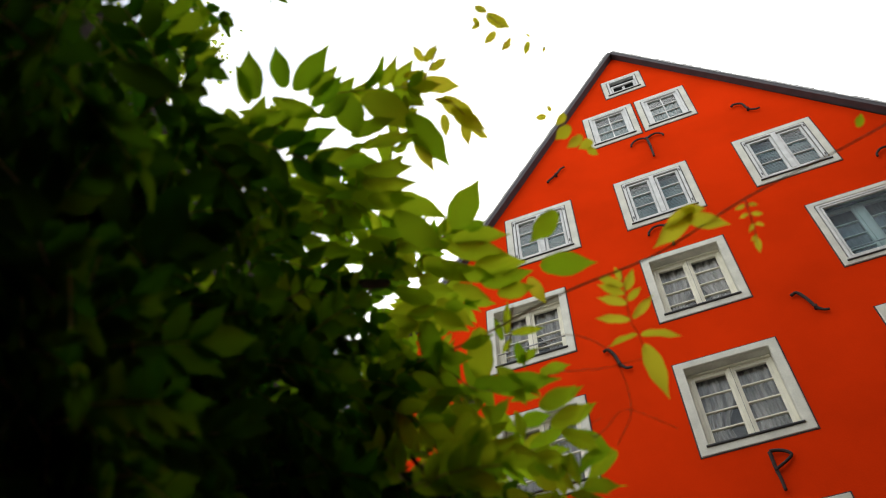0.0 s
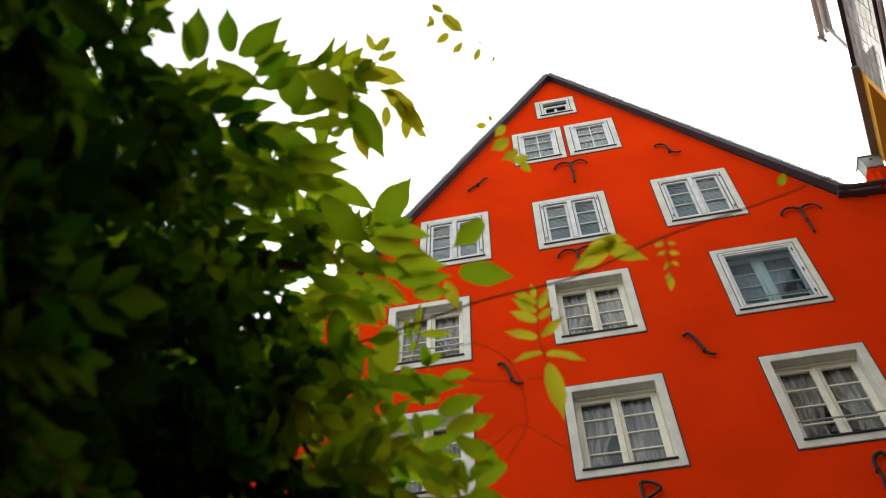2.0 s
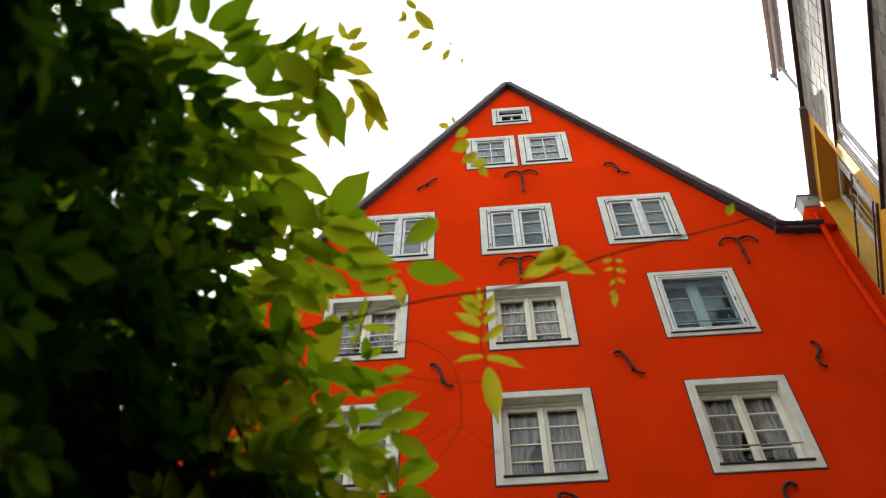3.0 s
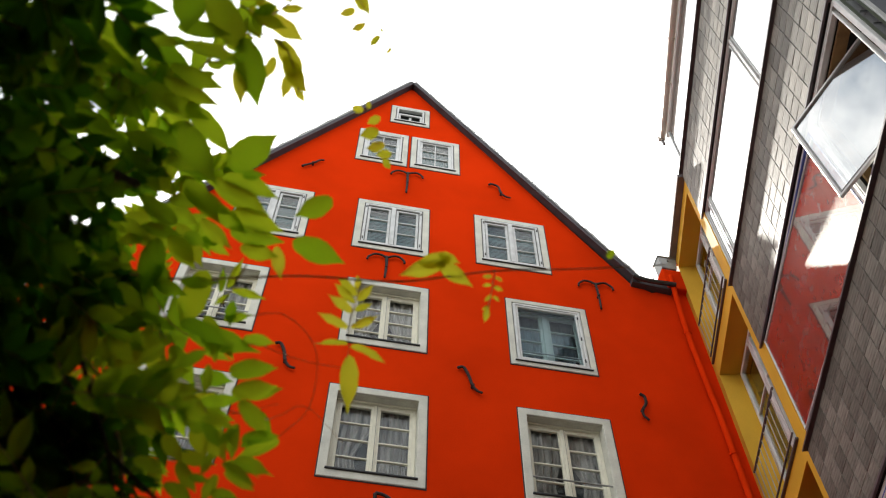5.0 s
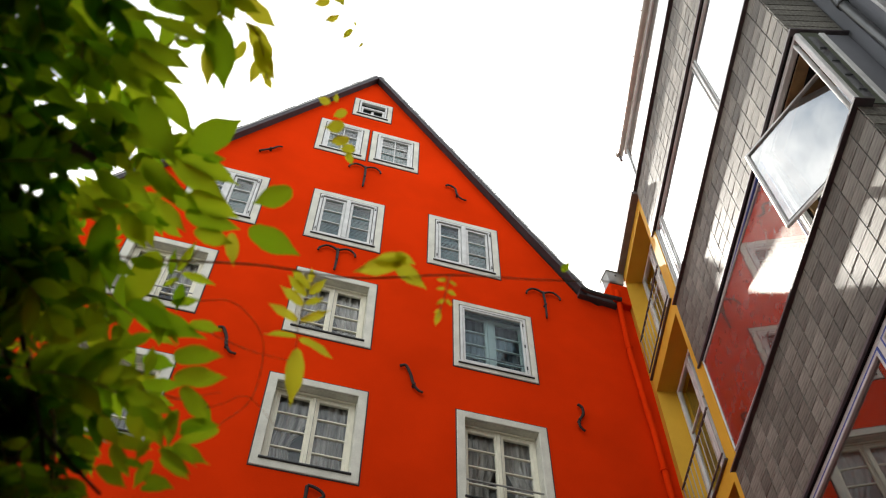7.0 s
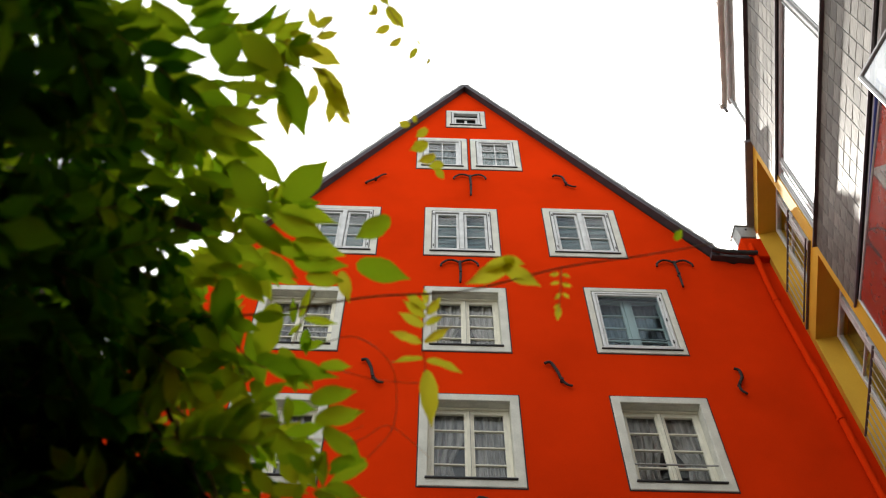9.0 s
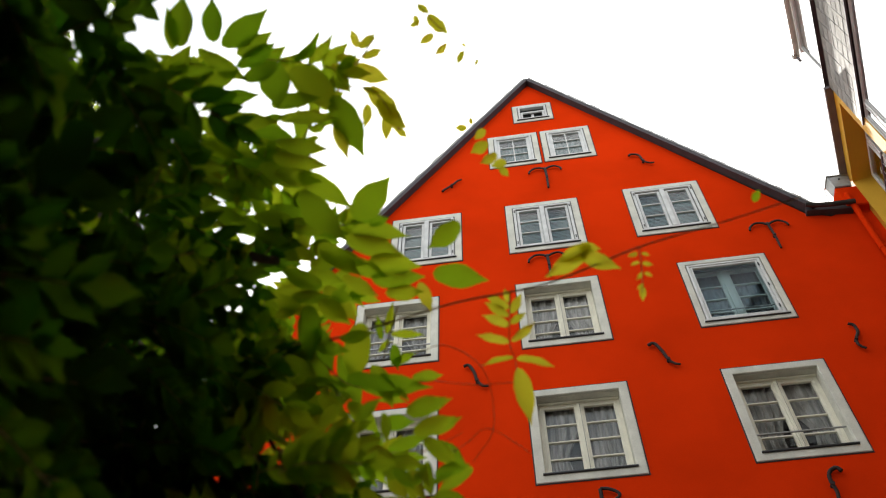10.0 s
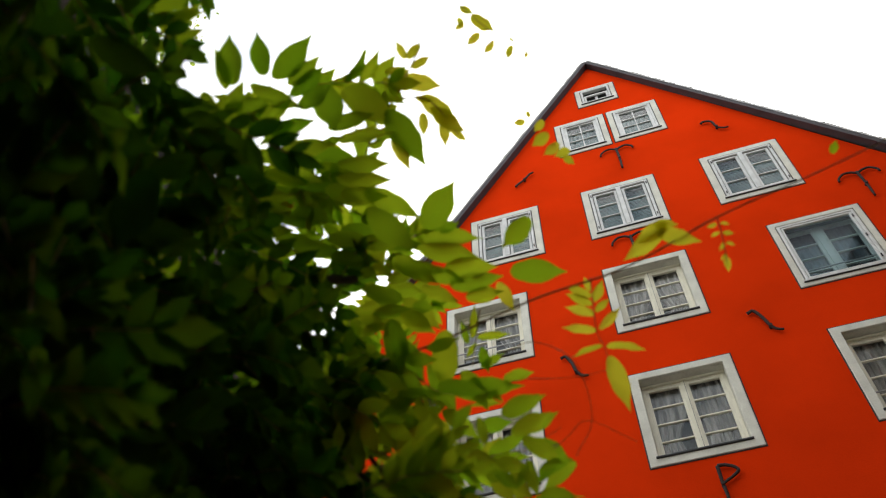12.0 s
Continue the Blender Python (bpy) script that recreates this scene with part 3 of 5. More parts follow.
anchor("wall_anchor", [[(0.7, 8.88), (0.7, 8.76), (0.7, 8.6), (0.71, 8.44), (0.71, 8.28)],
                       [(0.7, 8.89), (0.79, 8.88), (0.89, 8.83), (0.93, 8.76), (0.85, 8.69), (0.71, 8.61)]], 0.026, "black wrought-iron looped wall anchor on red plaster")
anchor("wall_anchor", [[(3.69, 8.81), (3.64, 8.87), (3.55, 8.82), (3.51, 8.73), (3.51, 8.62), (3.52, 8.5), (3.5, 8.36), (3.52, 8.2), (3.5, 8.12)]], 0.030, "black wrought-iron hooked wall anchor on red plaster")

# ---- the yellow house with the slate-hung bay ----
TURN = 14.2
yellow_house = thing("yellow_house", "yellow plastered house with slate-hung bay and wide bands of glass", "house", at=pose(CORNER, FRONT, 0, 0, 0, -90 - TURN))
BAY0, BAY1 = 2.06, 7.0
SLATE_BANDS = [(3.92, 5.37), (7.30, 8.76), (10.68, 12.13), (14.07, 15.60)]
TALL = [(2.36, 5.40), (5.74, 8.78), (9.12, 12.16), (12.50, 15.25)]
part("wall", sheet_with_holes(rect(-0.30, BAY0, 0, 15.5), [rect(0.15, 1.85, a, b) for a, b in TALL], 0.5), YELLOW, yellow_house)
part("wall", block(BAY1 - 0.2, 17, 0.625, 1.0, 0, 17.08), GREY, yellow_house, "dark grey rendered wall")
part("back_wall", block(BAY0, 17, 3.0, 3.3, 0, 17.08), ROOM, yellow_house)
part("roof", block(BAY0 - 0.02, 17, 0.02, 3.4, 17.16, 17.30, 0.02), ROOF, yellow_house)
part("eaves_board", block(BAY0 - 0.02, 17, 0.0, 0.3, 17.09, 17.16, 0.01), WHITE, yellow_house)
part("low_roof", block(0.0, BAY0 - 0.02, -0.02, 2.0, 15.605, 15.70, 0.01), ROOF, yellow_house)
part("low_eave", block(-0.02, BAY0 - 0.002, -0.135, 0.10, 15.50, 15.59, 0.01), EAVE, yellow_house, "grey-brown painted eave")
gutter = part("gutter", tube([(1.97, -0.062, 17.20), (BAY1 + 0.3, -0.062, 17.20)], 0.065), GUTTER, yellow_house, "beige gutter along the eaves", smooth=True)
part("gutter_end", tube([(1.94, -0.075, 17.20), (2.0, -0.075, 17.20)], 0.075), GUTTER, gutter)
part("spout", tube([(1.96, -0.075, 17.16), (1.97, -0.07, 16.96)], 0.03, 6), BROWN, gutter, "short dark outlet")
part("finial", tube([(1.93, -0.075, 17.26), (1.85, -0.08, 17.55)], 0.016, 6), BROWN, gutter)
for u in (3.2, 4.1, 5.0, 5.9, 6.8):
    part("gutter_bracket", tube([(u, -0.14, 17.24), (u, -0.07, 17.14), (u, 0.0, 17.14)], 0.014, 6), GUTTER, gutter)
for a, b in TALL:
    win = part("window", frame_ring(1.70, b - a, 0.06, 0.34, 0.42), WHITE, yellow_house, "tall white window in a deep yellow reveal")
    win.location = (0.15, 0, a)
    for k in range(2):
        sash = part("casement", frame_ring(0.77, b - a - 0.14, 0.07, 0.31, 0.37), WHITE, win)
        place = pose(0.07 + k * 0.79, 0, 0.07)
        if a < 8:
            # both leaves stand open into the room
            place = pose(0.07, 0.34, 0.07, 0, 0, 82) @ pose(0, -0.34, 0) if k == 0 else pose(1.63, 0.34, 0.07, 0, 0, -80) @ pose(-0.77, -0.34, 0)
        pane = part("pane", block(0.06, 0.71, 0.335, 0.341, 0.06, b - a - 0.20), PANE, win)
        pane.visible_shadow = False
        bar = part("glazing_bar", block(0.07, 0.70, 0.315, 0.36, (b - a) * 0.62, (b - a) * 0.62 + 0.03), WHITE, win)
        for piece in (sash, pane, bar):
            piece.matrix_basis = place
    part("window_sill", block(-0.06, 1.74, -0.04, 0.32, -0.02, 0.012, 0.006), BROWN, win, "thin brown metal sill")
    part("balcony_rail", tube([(0.0, -0.03, 0.95), (1.70, -0.03, 0.95)], 0.018), BROWN, win, "brown steel window guard")
    part("lower_bar", tube([(0.0, -0.03, 0.12), (1.70, -0.03, 0.12)], 0.014), BROWN, win)
    for k in range(11):
        x = 0.04 + k * 0.162
        part("baluster", tube([(x, -0.03, 0.12), (x, -0.03, 0.95)], 0.007, 5), ROD, win)
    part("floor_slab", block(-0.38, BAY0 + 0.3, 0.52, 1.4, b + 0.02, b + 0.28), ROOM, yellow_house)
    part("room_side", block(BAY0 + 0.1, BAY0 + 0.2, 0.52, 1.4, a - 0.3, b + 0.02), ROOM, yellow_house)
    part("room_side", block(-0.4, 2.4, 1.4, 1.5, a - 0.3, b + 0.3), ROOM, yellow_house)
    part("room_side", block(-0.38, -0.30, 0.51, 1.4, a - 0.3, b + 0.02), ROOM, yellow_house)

slate_meshes = []
rng = random.Random(7)
SW, SH = 4.94 / 19, 1.45 / 7
for k in range(5):
    sb = block(-SW / 2 + 0.0055, SW / 2 - 0.0055, -0.014, 0, 0.0, SH - 0.004, 0.002)
    for v in sb.verts:
        v.co.y += -0.0015 * (1 - v.co.z / SH) + rng.uniform(-0.001, 0.001)
        v.co.x += rng.uniform(-0.002, 0.002)
        v.co.z += rng.uniform(-0.003, 0.003)
    me = bpy.data.meshes.new("slate")
    sb.to_mesh(me)
    sb.free()
    me.materials.append(SLATE)
    slate_meshes.append(me)

for z0, z1 in SLATE_BANDS:
    band = part("spandrel", block(BAY0, BAY1, -0.022, 0.62, z0, z1), SLATE_BED, yellow_house, "band of brown-grey hung slates")
    part("sill_cap", block(BAY0 - 0.03, BAY1 + 0.10, -0.090, 0.10, z1, z1 + 0.018, 0.004), BROWN, band, "dark brown metal sill")
    part("sill_lip", block(BAY0 - 0.03, BAY1 + 0.10, -0.096, -0.091, z1 - 0.008, z1 + 0.022, 0.002), BROWN, band)
    part("drip_edge", block(BAY0 - 0.02, BAY1 + 0.03, -0.055, -0.024, z0 - 0.03, z0 + 0.006, 0.004), BROWN, band, "dark brown metal drip edge")
    columns = 19
    for i in range(columns):
        x = BAY0 + (i + 0.5) * (BAY1 - BAY0) / columns
        for j in range(-1, 7):
            z = z0 + j * SH
            if z < z0 - 0.02 or z > z1 - 0.05:
                continue
            s = new("slate", slate_meshes[rng.randrange(5)])
            s.parent = band
            s.matrix_basis = pose(x, -0.027, z, rng.uniform(-0.4, 0.4), rng.uniform(-0.8, 0.8), rng.uniform(-0.5, 0.5))
    # the slated return of the bay
    for j in range(8):
        z = z0 + j * (z1 - z0) / 8
        course = part("slate_course", block(0.0, 0.010, -0.045, 0.60, 0, (z1 - z0) / 8 + 0.008, 0.002), SLATE, band)
        course.matrix_basis = pose(BAY1 + 0.012, 0, z, 0, -2.2, 0)
    part("drip_edge", block(BAY1 - 0.03, BAY1 + 0.06, -0.055, 0.61, z0 - 0.034, z0 - 0.002, 0.006), BROWN, band)
    part("room_ceiling", block(BAY0, BAY1, 0.62, 3.0, z0 + 0.3, z0 + 0.5), ROOM, yellow_house)
part("bay_post", block(BAY0, BAY0 + 0.10, -0.015, 0.5, 0, 15.6), YELLOW, yellow_house)

GLASS_BANDS = [(5.42, 7.27), (8.81, 10.65), (12.18, 14.04), (15.65, 17.08)]
for n, (z0, z1) in enumerate(GLASS_BANDS):
    h, w = z1 - z0, BAY1 - BAY0 - 0.10
    win = part("window_band", frame_ring(w, h, (0.07, 0.05, 0.035, 0.035)[n], 0.0, 0.09, 0.008), WHITE, yellow_house, "wide band of white-framed glazing")
    win.location = (BAY0 + 0.10, 0, z0)
    posts = ((3.34,), (3.34,), (0.32, 3.12), ())[n]
    for x in posts:
        m = 0.045 if n < 2 else 0.025
        part("mullion", block(x - m, x + m, -0.004, 0.08, 0.07, h - 0.07, 0.006), WHITE, win)
    edges = [0.025, *posts, w - 0.025]
    for k, (a, b) in enumerate(zip(edges, edges[1:])):
        a, b = a + 0.045, b - 0.045
        if n == 0 or n == 1 and b < 4:
            part("blue_line", frame_ring(b - a, h - 0.14, 0.022, -0.009, 0.06, 0.0), BLUE, win, "thin blue painted line").location = (a, 0, 0.07)
        if n < 3:
            leaf_frame = part("inner_frame", frame_ring(b - a - 0.044, h - 0.184, (0.035, 0.022, 0.014, 0.014)[n], -0.014 if n < 2 else 0.0, 0.05), WHITE, win)
            leaf_frame.location = (a + 0.022, 0, 0.092)
        if n == 1 and b > 4:
            sash = part("open_sash", frame_ring(1.40, 1.53, 0.04, -0.02, 0.02), WHITE, win, "white sash turned open on its middle pivots")
            sash.matrix_basis = pose(4.01, 0.077, 0.135, 0, 0, 27) @ pose(-0.70, 0, 0)
            part("seal", frame_ring(1.32, 1.45, 0.01, -0.026, 0.02), ZINC, win).matrix_basis = sash.matrix_basis @ pose(0.04, 0, 0.04)
            pane = part("pane", block(0.04, 1.36, -0.004, 0.004, 0.04, 1.49), SASH_GLASS, win)
            pane.visible_shadow, pane.matrix_basis = False, sash.matrix_basis
            part("wood_reveal", frame_ring(1.36, h - 0.2, 0.03, 0.0, 0.14), OCHRE_WOOD, win, "oiled wooden reveal").location = (3.43, 0.08, 0.10)
            continue
        front = 0.0 if n == 1 else 0.018
        pane = part("pane", block(a + 0.03, b - 0.03, front, front + 0.008, 0.11, h - 0.11), DUSTY if n == 1 else COATED, win)
        pane.visible_shadow = False
        if n == 1:
            # this leaf stands a little ajar
            ajar = pose((a + b) / 2, 0.0, 0, 0, 0, 1.4) @ pose(-(a + b) / 2, 0.0, 0)
            pane.matrix_basis = ajar
            leaf_frame.matrix_basis = ajar @ pose(a + 0.022, 0, 0.092)
part("window_jamb", block(BAY1 - 0.02, BAY1 + 0.02, 0.0, 0.30, 8.81, 10.63, 0.008), WHITE, yellow_house, "thick white window jamb")
part("window_jamb", block(BAY1 + 0.02, BAY1 + 0.03, 0.05, 0.24, 8.81, 10.63), MOSS, yellow_house)
part("bay_cheek", block(BAY1 - 0.02, BAY1 + 0.015, 0.315, 0.60, 8.81, 10.63), GREY, yellow_house)
part("side_pane", block(BAY1 + 0.031, BAY1 + 0.035, 0.09, 0.19, 8.95, 10.5), PANE, yellow_house).visible_shadow = False
for z in (9.1, 9.45, 9.8, 10.15):
    part("jamb_bracket", block(BAY1 + 0.036, BAY1 + 0.048, 0.10, 0.18, z, z + 0.010, 0.002), PIPE, yellow_house)
part("jamb_edge", block(BAY1 + 0.015, BAY1 + 0.045, 0.245, 0.31, 8.83, 10.60, 0.004), WHITE, yellow_house)
part("side_pane_lining", block(BAY1 + 0.0302, BAY1 + 0.0308, 0.09, 0.19, 8.95, 10.5), BROWN, yellow_house)
for n, (z0, z1) in enumerate(GLASS_BANDS):
    if n != 1:
        part("bay_cheek", block(BAY1 - 0.02, BAY1 + 0.02, 0.0, 0.60, z0, z1), GREY, yellow_house)
rain = part("downpipe", tube([(7.31, 0.50, 0.1), (7.31, 0.50, 16.2)], 0.058, 10), PIPE, yellow_house, "dark round downpipe on the grey wall", smooth=True)
for z in (3, 5.6, 8.2, 9.3, 10.8, 13.4):
    part("pipe_joint", tube([(7.31, 0.50, z - 0.06), (7.31, 0.50, z + 0.06)], 0.068, 10), PIPE, rain, smooth=True)
part("cable_strip", block(7.53, 7.57, 0.52, 0.62, 0, 16.2, 0.006), ZINC, yellow_house, "pale metal strip")

# ---- unseen walls and ceilings, added to close the lane and shade the climber ----
tagged(part("wall_behind", block(-9, 9, -2.4, -2.0, 0, 11), WALL), "plain plastered house wall closing the lane", "wall", kind="structure")
tagged(part("wall_left", block(-1.25, -0.95, -2.0, 0.85, 0, 3.0, 0.03), WALL), "rough dark wall that the climber grows on", "wall", kind="structure")
tagged(part("wall_left_far", block(-2.6, -2.3, -2.0, 3.4, 0, 6.0, 0.03), WALL), "plain dark unseen wall added to shade the climber", "wall", kind="structure")
# two slabs out of view, added only to block skylight
tagged(part("passage_ceiling", block(-1.25, 5.4, -2.0, 0.22, 3.05, 3.25), WALL), "plain unseen ceiling added to shade the climber", "ceiling", kind="structure")
tagged(part("eaves_soffit", block(-1.9, -0.90, 0.22, 0.42, 3.05, 3.25), WALL), "plain unseen slab added to shade the climber", "ceiling", kind="structure")

# ---- the climber ----
climber = thing("climber", "overhanging climbing shrub with long pinnate green leaves", "climbing plant", at=pose(-0.85, 0.75, 0))
HOME = climber.matrix_world.inverted()


def leaf_mesh(seed, mat):
    """One pointed leaflet, a metre long along x, folded on its midrib and bent."""
    rng = random.Random(seed)
    bm = bmesh.new()
    steps = 12
    fold, bend, twist = rng.uniform(0.10, 0.30), rng.uniform(-0.25, 0.12), rng.uniform(-0.25, 0.25)
    rows = []
    for i in range(steps + 1):
        u = i / steps
        half = 0.5 * math.sin(math.pi * u ** 0.88) ** 0.72 * (1 - 0.55 * max(0.0, u - 0.68) / 0.32) if 0 < i < steps else 0.0
        half *= 1 + rng.uniform(-0.04, 0.04)
        z = bend * u * u
        if half < 1e-6:
            rows.append([bm.verts.new((u, 0, z))])
            continue
        ripple = 0.03 * math.sin(9 * u + seed)
        rows.append([bm.verts.new((u - 0.03, half, z + half * (fold + twist * u) + ripple)), bm.verts.new((u, 0, z)), bm.verts.new((u - 0.03, -half, z + half * (fold - twist * u) - ripple))])
    for a, b in zip(rows, rows[1:]):
        if len(a) == 1:
            bm.faces.new((a[0], b[1], b[0]))
            bm.faces.new((a[0], b[2], b[1]))
        elif len(b) == 1:
            bm.faces.new((a[0], a[1], b[0]))
            bm.faces.new((a[1], a[2], b[0]))
        else:
            bm.faces.new((a[0], a[1], b[1], b[0]))
            bm.faces.new((a[1], a[2], b[2], b[1]))
    me = bpy.data.meshes.new("leaflet")
    bm.to_mesh(me)
    bm.free()
    for p in me.polygons:
        p.use_smooth = True
    me.materials.append(mat)
    return me


SHAPES = {m.name: [leaf_mesh(k, m) for k in range(6)] for m in (LEAF, LEAF_SHADED, LEAF_DRY)}
plant_rng = random.Random(11)


def leaf_pose(base, tip, width, up):
    d = tip - base
    x = d.normalized()
    z = (up - x * up.dot(x)).normalized()
    y = z.cross(x)
    m = Matrix((x * d.length, y * d.length * width, z * d.length)).transposed().to_4x4()
    m.translation = base
    return m


def tilted(spread=0.5):
    """The way a leaf's upper side faces: up and out towards the open lane."""
    return Vector((plant_rng.gauss(0.05, spread), plant_rng.gauss(0.55, spread), 0.9)).normalized()


def leaflet(base, tip, mat, width=0.46, up=None):
    ob = new("leaflet", plant_rng.choice(SHAPES[mat.name]))
    ob.parent = climber
    ob.matrix_basis = HOME @ leaf_pose(Vector(base), Vector(tip), width, up or (tilted(0.3) + Vector((base[0] * 0.7, 0, 0))).normalized())
    return ob


def twig(points, radius, mat=TWIG):
    bm = tube([HOME @ p for p in glide(points, 10)], radius, 6, taper=0.6)
    return part("twig", bm, mat, climber, smooth=True)


def pinnate(base, tip, pairs, size, sag):
    """The midrib of a compound leaf and the places of its leaflets in pairs, with one at the end."""
    base, tip = Vector(base), Vector(tip)
    d = tip - base
    up = tilted(0.4)
    side = d.cross(up).normalized()
    line, spots = [], []
    for i in range(pairs + 1):
        u = (i + 0.6) / (pairs + 1)
        p = base + d * u + Vector((0, 0, -sag * d.length * u * u))
        line.append(p)
        f = d.normalized() + Vector((0, 0, -sag * u * 1.5))
        for s in (-1, 1):
            spread = plant_rng.uniform(0.7, 1.15)
            a = (f + side * s * spread + Vector([plant_rng.gauss(0, 0.13) for _ in range(3)])).normalized()
            spots.append((p, p + a * size * plant_rng.uniform(0.75, 1.1) * (0.75 + 0.5 * math.sin(math.pi * min(1, u))), up + Vector([plant_rng.gauss(0, 0.22) for _ in range(3)])))
    spots.append((line[-1], line[-1] + f.normalized() * size * 1.1, up))
    return [base, *line], spots


stalk = bmesh.new()
PATTERNS = []
for me in SHAPES[LEAF.name]:
    PATTERNS.append((np.array([v.co[:] for v in me.vertices]), [list(p.vertices) for p in me.polygons]))


class LeafMass:
    """Leaflets gathered into one mesh."""

    def __init__(self):
        self.places, self.faces, self.count = [], [], 0

    def add(self, base, tip, width, up):
        m = np.array(HOME @ leaf_pose(base, tip, width, up))
        co, faces = PATTERNS[plant_rng.randrange(6)]
        self.places.append(co @ m[:3, :3].T + m[:3, 3])
        self.faces += [[i + self.count for i in f] for f in faces]
        self.count += len(co)

    def link(self, name, mat, label):
        mesh = bpy.data.meshes.new(name)
        mesh.from_pydata(np.concatenate(self.places).tolist(), [], self.faces)
        mesh.polygons.foreach_set("use_smooth", [True] * len(mesh.polygons))
        mesh.materials.append(mat)
        ob = new(name, mesh)
        ob.parent = climber
        return tagged(ob, label, kind="stuff")


shaded_leaves, outer_leaves = LeafMass(), LeafMass()


def bough(x, y, z, r, sprays, mass=shaded_leaves):
    """A tuft of compound leaves round a middle."""
    middle = Vector((x, y, z))
    plant_rng.seed(f"{x:.2f} {y:.2f} {z:.2f} {mass is outer_leaves}")
    for k in range(sprays):
        way = Vector([plant_rng.gauss(0, 1) for _ in range(3)]).normalized()
        base = middle + way * r * plant_rng.uniform(0.0, 0.85)
        d = (way + Vector([plant_rng.gauss(0, 0.7) for _ in range(3)])).normalized()
        d.z = d.z * 0.6 - 0.15
        d.normalize()
        length = plant_rng.uniform(0.09, 0.15)
        line, spots = pinnate(base, base + d * length, plant_rng.choice((3, 4, 5)), plant_rng.uniform(0.034, 0.058), plant_rng.uniform(0.05, 0.3))
        tube([HOME @ p for p in line], 0.0009, 4, stalk)
        for a, b, up in spots:
            mass.add(a, b, plant_rng.uniform(0.36, 0.48), up)


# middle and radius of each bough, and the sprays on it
# the first three are a backing layer, added to block light from behind
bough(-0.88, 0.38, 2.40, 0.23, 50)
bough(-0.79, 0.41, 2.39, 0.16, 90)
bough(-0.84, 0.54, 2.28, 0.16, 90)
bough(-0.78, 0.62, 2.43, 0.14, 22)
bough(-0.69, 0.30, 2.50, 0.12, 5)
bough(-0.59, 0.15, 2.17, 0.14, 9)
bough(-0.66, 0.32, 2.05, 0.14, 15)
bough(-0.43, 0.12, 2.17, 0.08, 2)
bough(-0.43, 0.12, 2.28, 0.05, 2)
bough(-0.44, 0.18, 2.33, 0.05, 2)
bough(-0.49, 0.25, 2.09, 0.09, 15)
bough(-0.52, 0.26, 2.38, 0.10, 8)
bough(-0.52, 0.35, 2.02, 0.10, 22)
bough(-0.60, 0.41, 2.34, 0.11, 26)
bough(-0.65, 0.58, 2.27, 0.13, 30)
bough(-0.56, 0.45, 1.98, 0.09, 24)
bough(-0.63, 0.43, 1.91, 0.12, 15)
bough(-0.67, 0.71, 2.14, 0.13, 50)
bough(-0.46, 0.32, 2.39, 0.06, 4)
bough(-0.48, 0.44, 2.51, 0.06, 1)
bough(-0.48, 0.44, 2.51, 0.06, 2, outer_leaves)
bough(-0.55, 0.49, 2.51, 0.09, 2)
bough(-0.55, 0.49, 2.51, 0.09, 2, outer_leaves)
bough(-0.49, 0.54, 2.52, 0.08, 2)
bough(-0.49, 0.54, 2.52, 0.08, 2, outer_leaves)
bough(-0.58, 0.63, 2.43, 0.10, 3)
bough(-0.58, 0.63, 2.43, 0.10, 4, outer_leaves)
bough(-0.60, 0.73, 2.34, 0.12, 26)
bough(-0.47, 0.48, 2.67, 0.06, 1, outer_leaves)
bough(-0.49, 0.63, 2.72, 0.07, 2, outer_leaves)
bough(-0.50, 0.74, 2.65, 0.09, 1)
bough(-0.50, 0.74, 2.65, 0.09, 2, outer_leaves)
bough(-0.53, 0.83, 2.58, 0.10, 4)
bough(-0.53, 0.83, 2.58, 0.10, 2, outer_leaves)
bough(-0.53, 0.91, 2.44, 0.10, 4)
bough(-0.53, 0.91, 2.44, 0.10, 2, outer_leaves)
bough(-0.54, 0.79, 2.25, 0.10, 4)
bough(-0.54, 0.79, 2.25, 0.10, 2, outer_leaves)
bough(-0.51, 0.72, 2.47, 0.08, 4)
bough(-0.51, 0.72, 2.47, 0.08, 2, outer_leaves)
bough(-0.52, 0.78, 2.42, 0.07, 4)
bough(-0.52, 0.78, 2.42, 0.07, 2, outer_leaves)
bough(-0.52, 0.63, 2.32, 0.07, 14)
bough(-0.72, 0.66, 2.58, 0.13, 3)
bough(-0.72, 0.66, 2.58, 0.13, 4, outer_leaves)
bough(-0.78, 0.83, 2.42, 0.15, 32)
bough(-0.64, 0.42, 2.24, 0.12, 40)
bough(-0.67, 0.53, 2.13, 0.12, 44)
bough(-0.54, 0.17, 2.50, 0.06, 7)
bough(-0.52, 0.84, 2.44, 0.06, 2)
bough(-0.52, 0.84, 2.44, 0.06, 1, outer_leaves)
bough(-0.45, 0.77, 2.59, 0.06, 2)
bough(-0.45, 0.77, 2.59, 0.06, 1, outer_leaves)
bough(-0.41, 0.77, 2.73, 0.07, 1, outer_leaves)
bough(-0.43, 0.90, 2.70, 0.08, 2, outer_leaves)
bough(-0.45, 0.99, 2.62, 0.08, 2, outer_leaves)
bough(-0.45, 1.05, 2.50, 0.08, 2, outer_leaves)
bough(-0.38, 1.07, 2.42, 0.06, 2, outer_leaves)
bough(-0.35, 1.05, 2.60, 0.06, 1, outer_leaves)
bough(-0.33, 0.85, 2.10, 0.06, 3, outer_leaves)
bough(-0.31, 0.86, 2.17, 0.05, 1, outer_leaves)
bough(-0.37, 0.78, 2.17, 0.06, 3, outer_leaves)
bough(-0.31, 0.84, 2.03, 0.06, 3, outer_leaves)
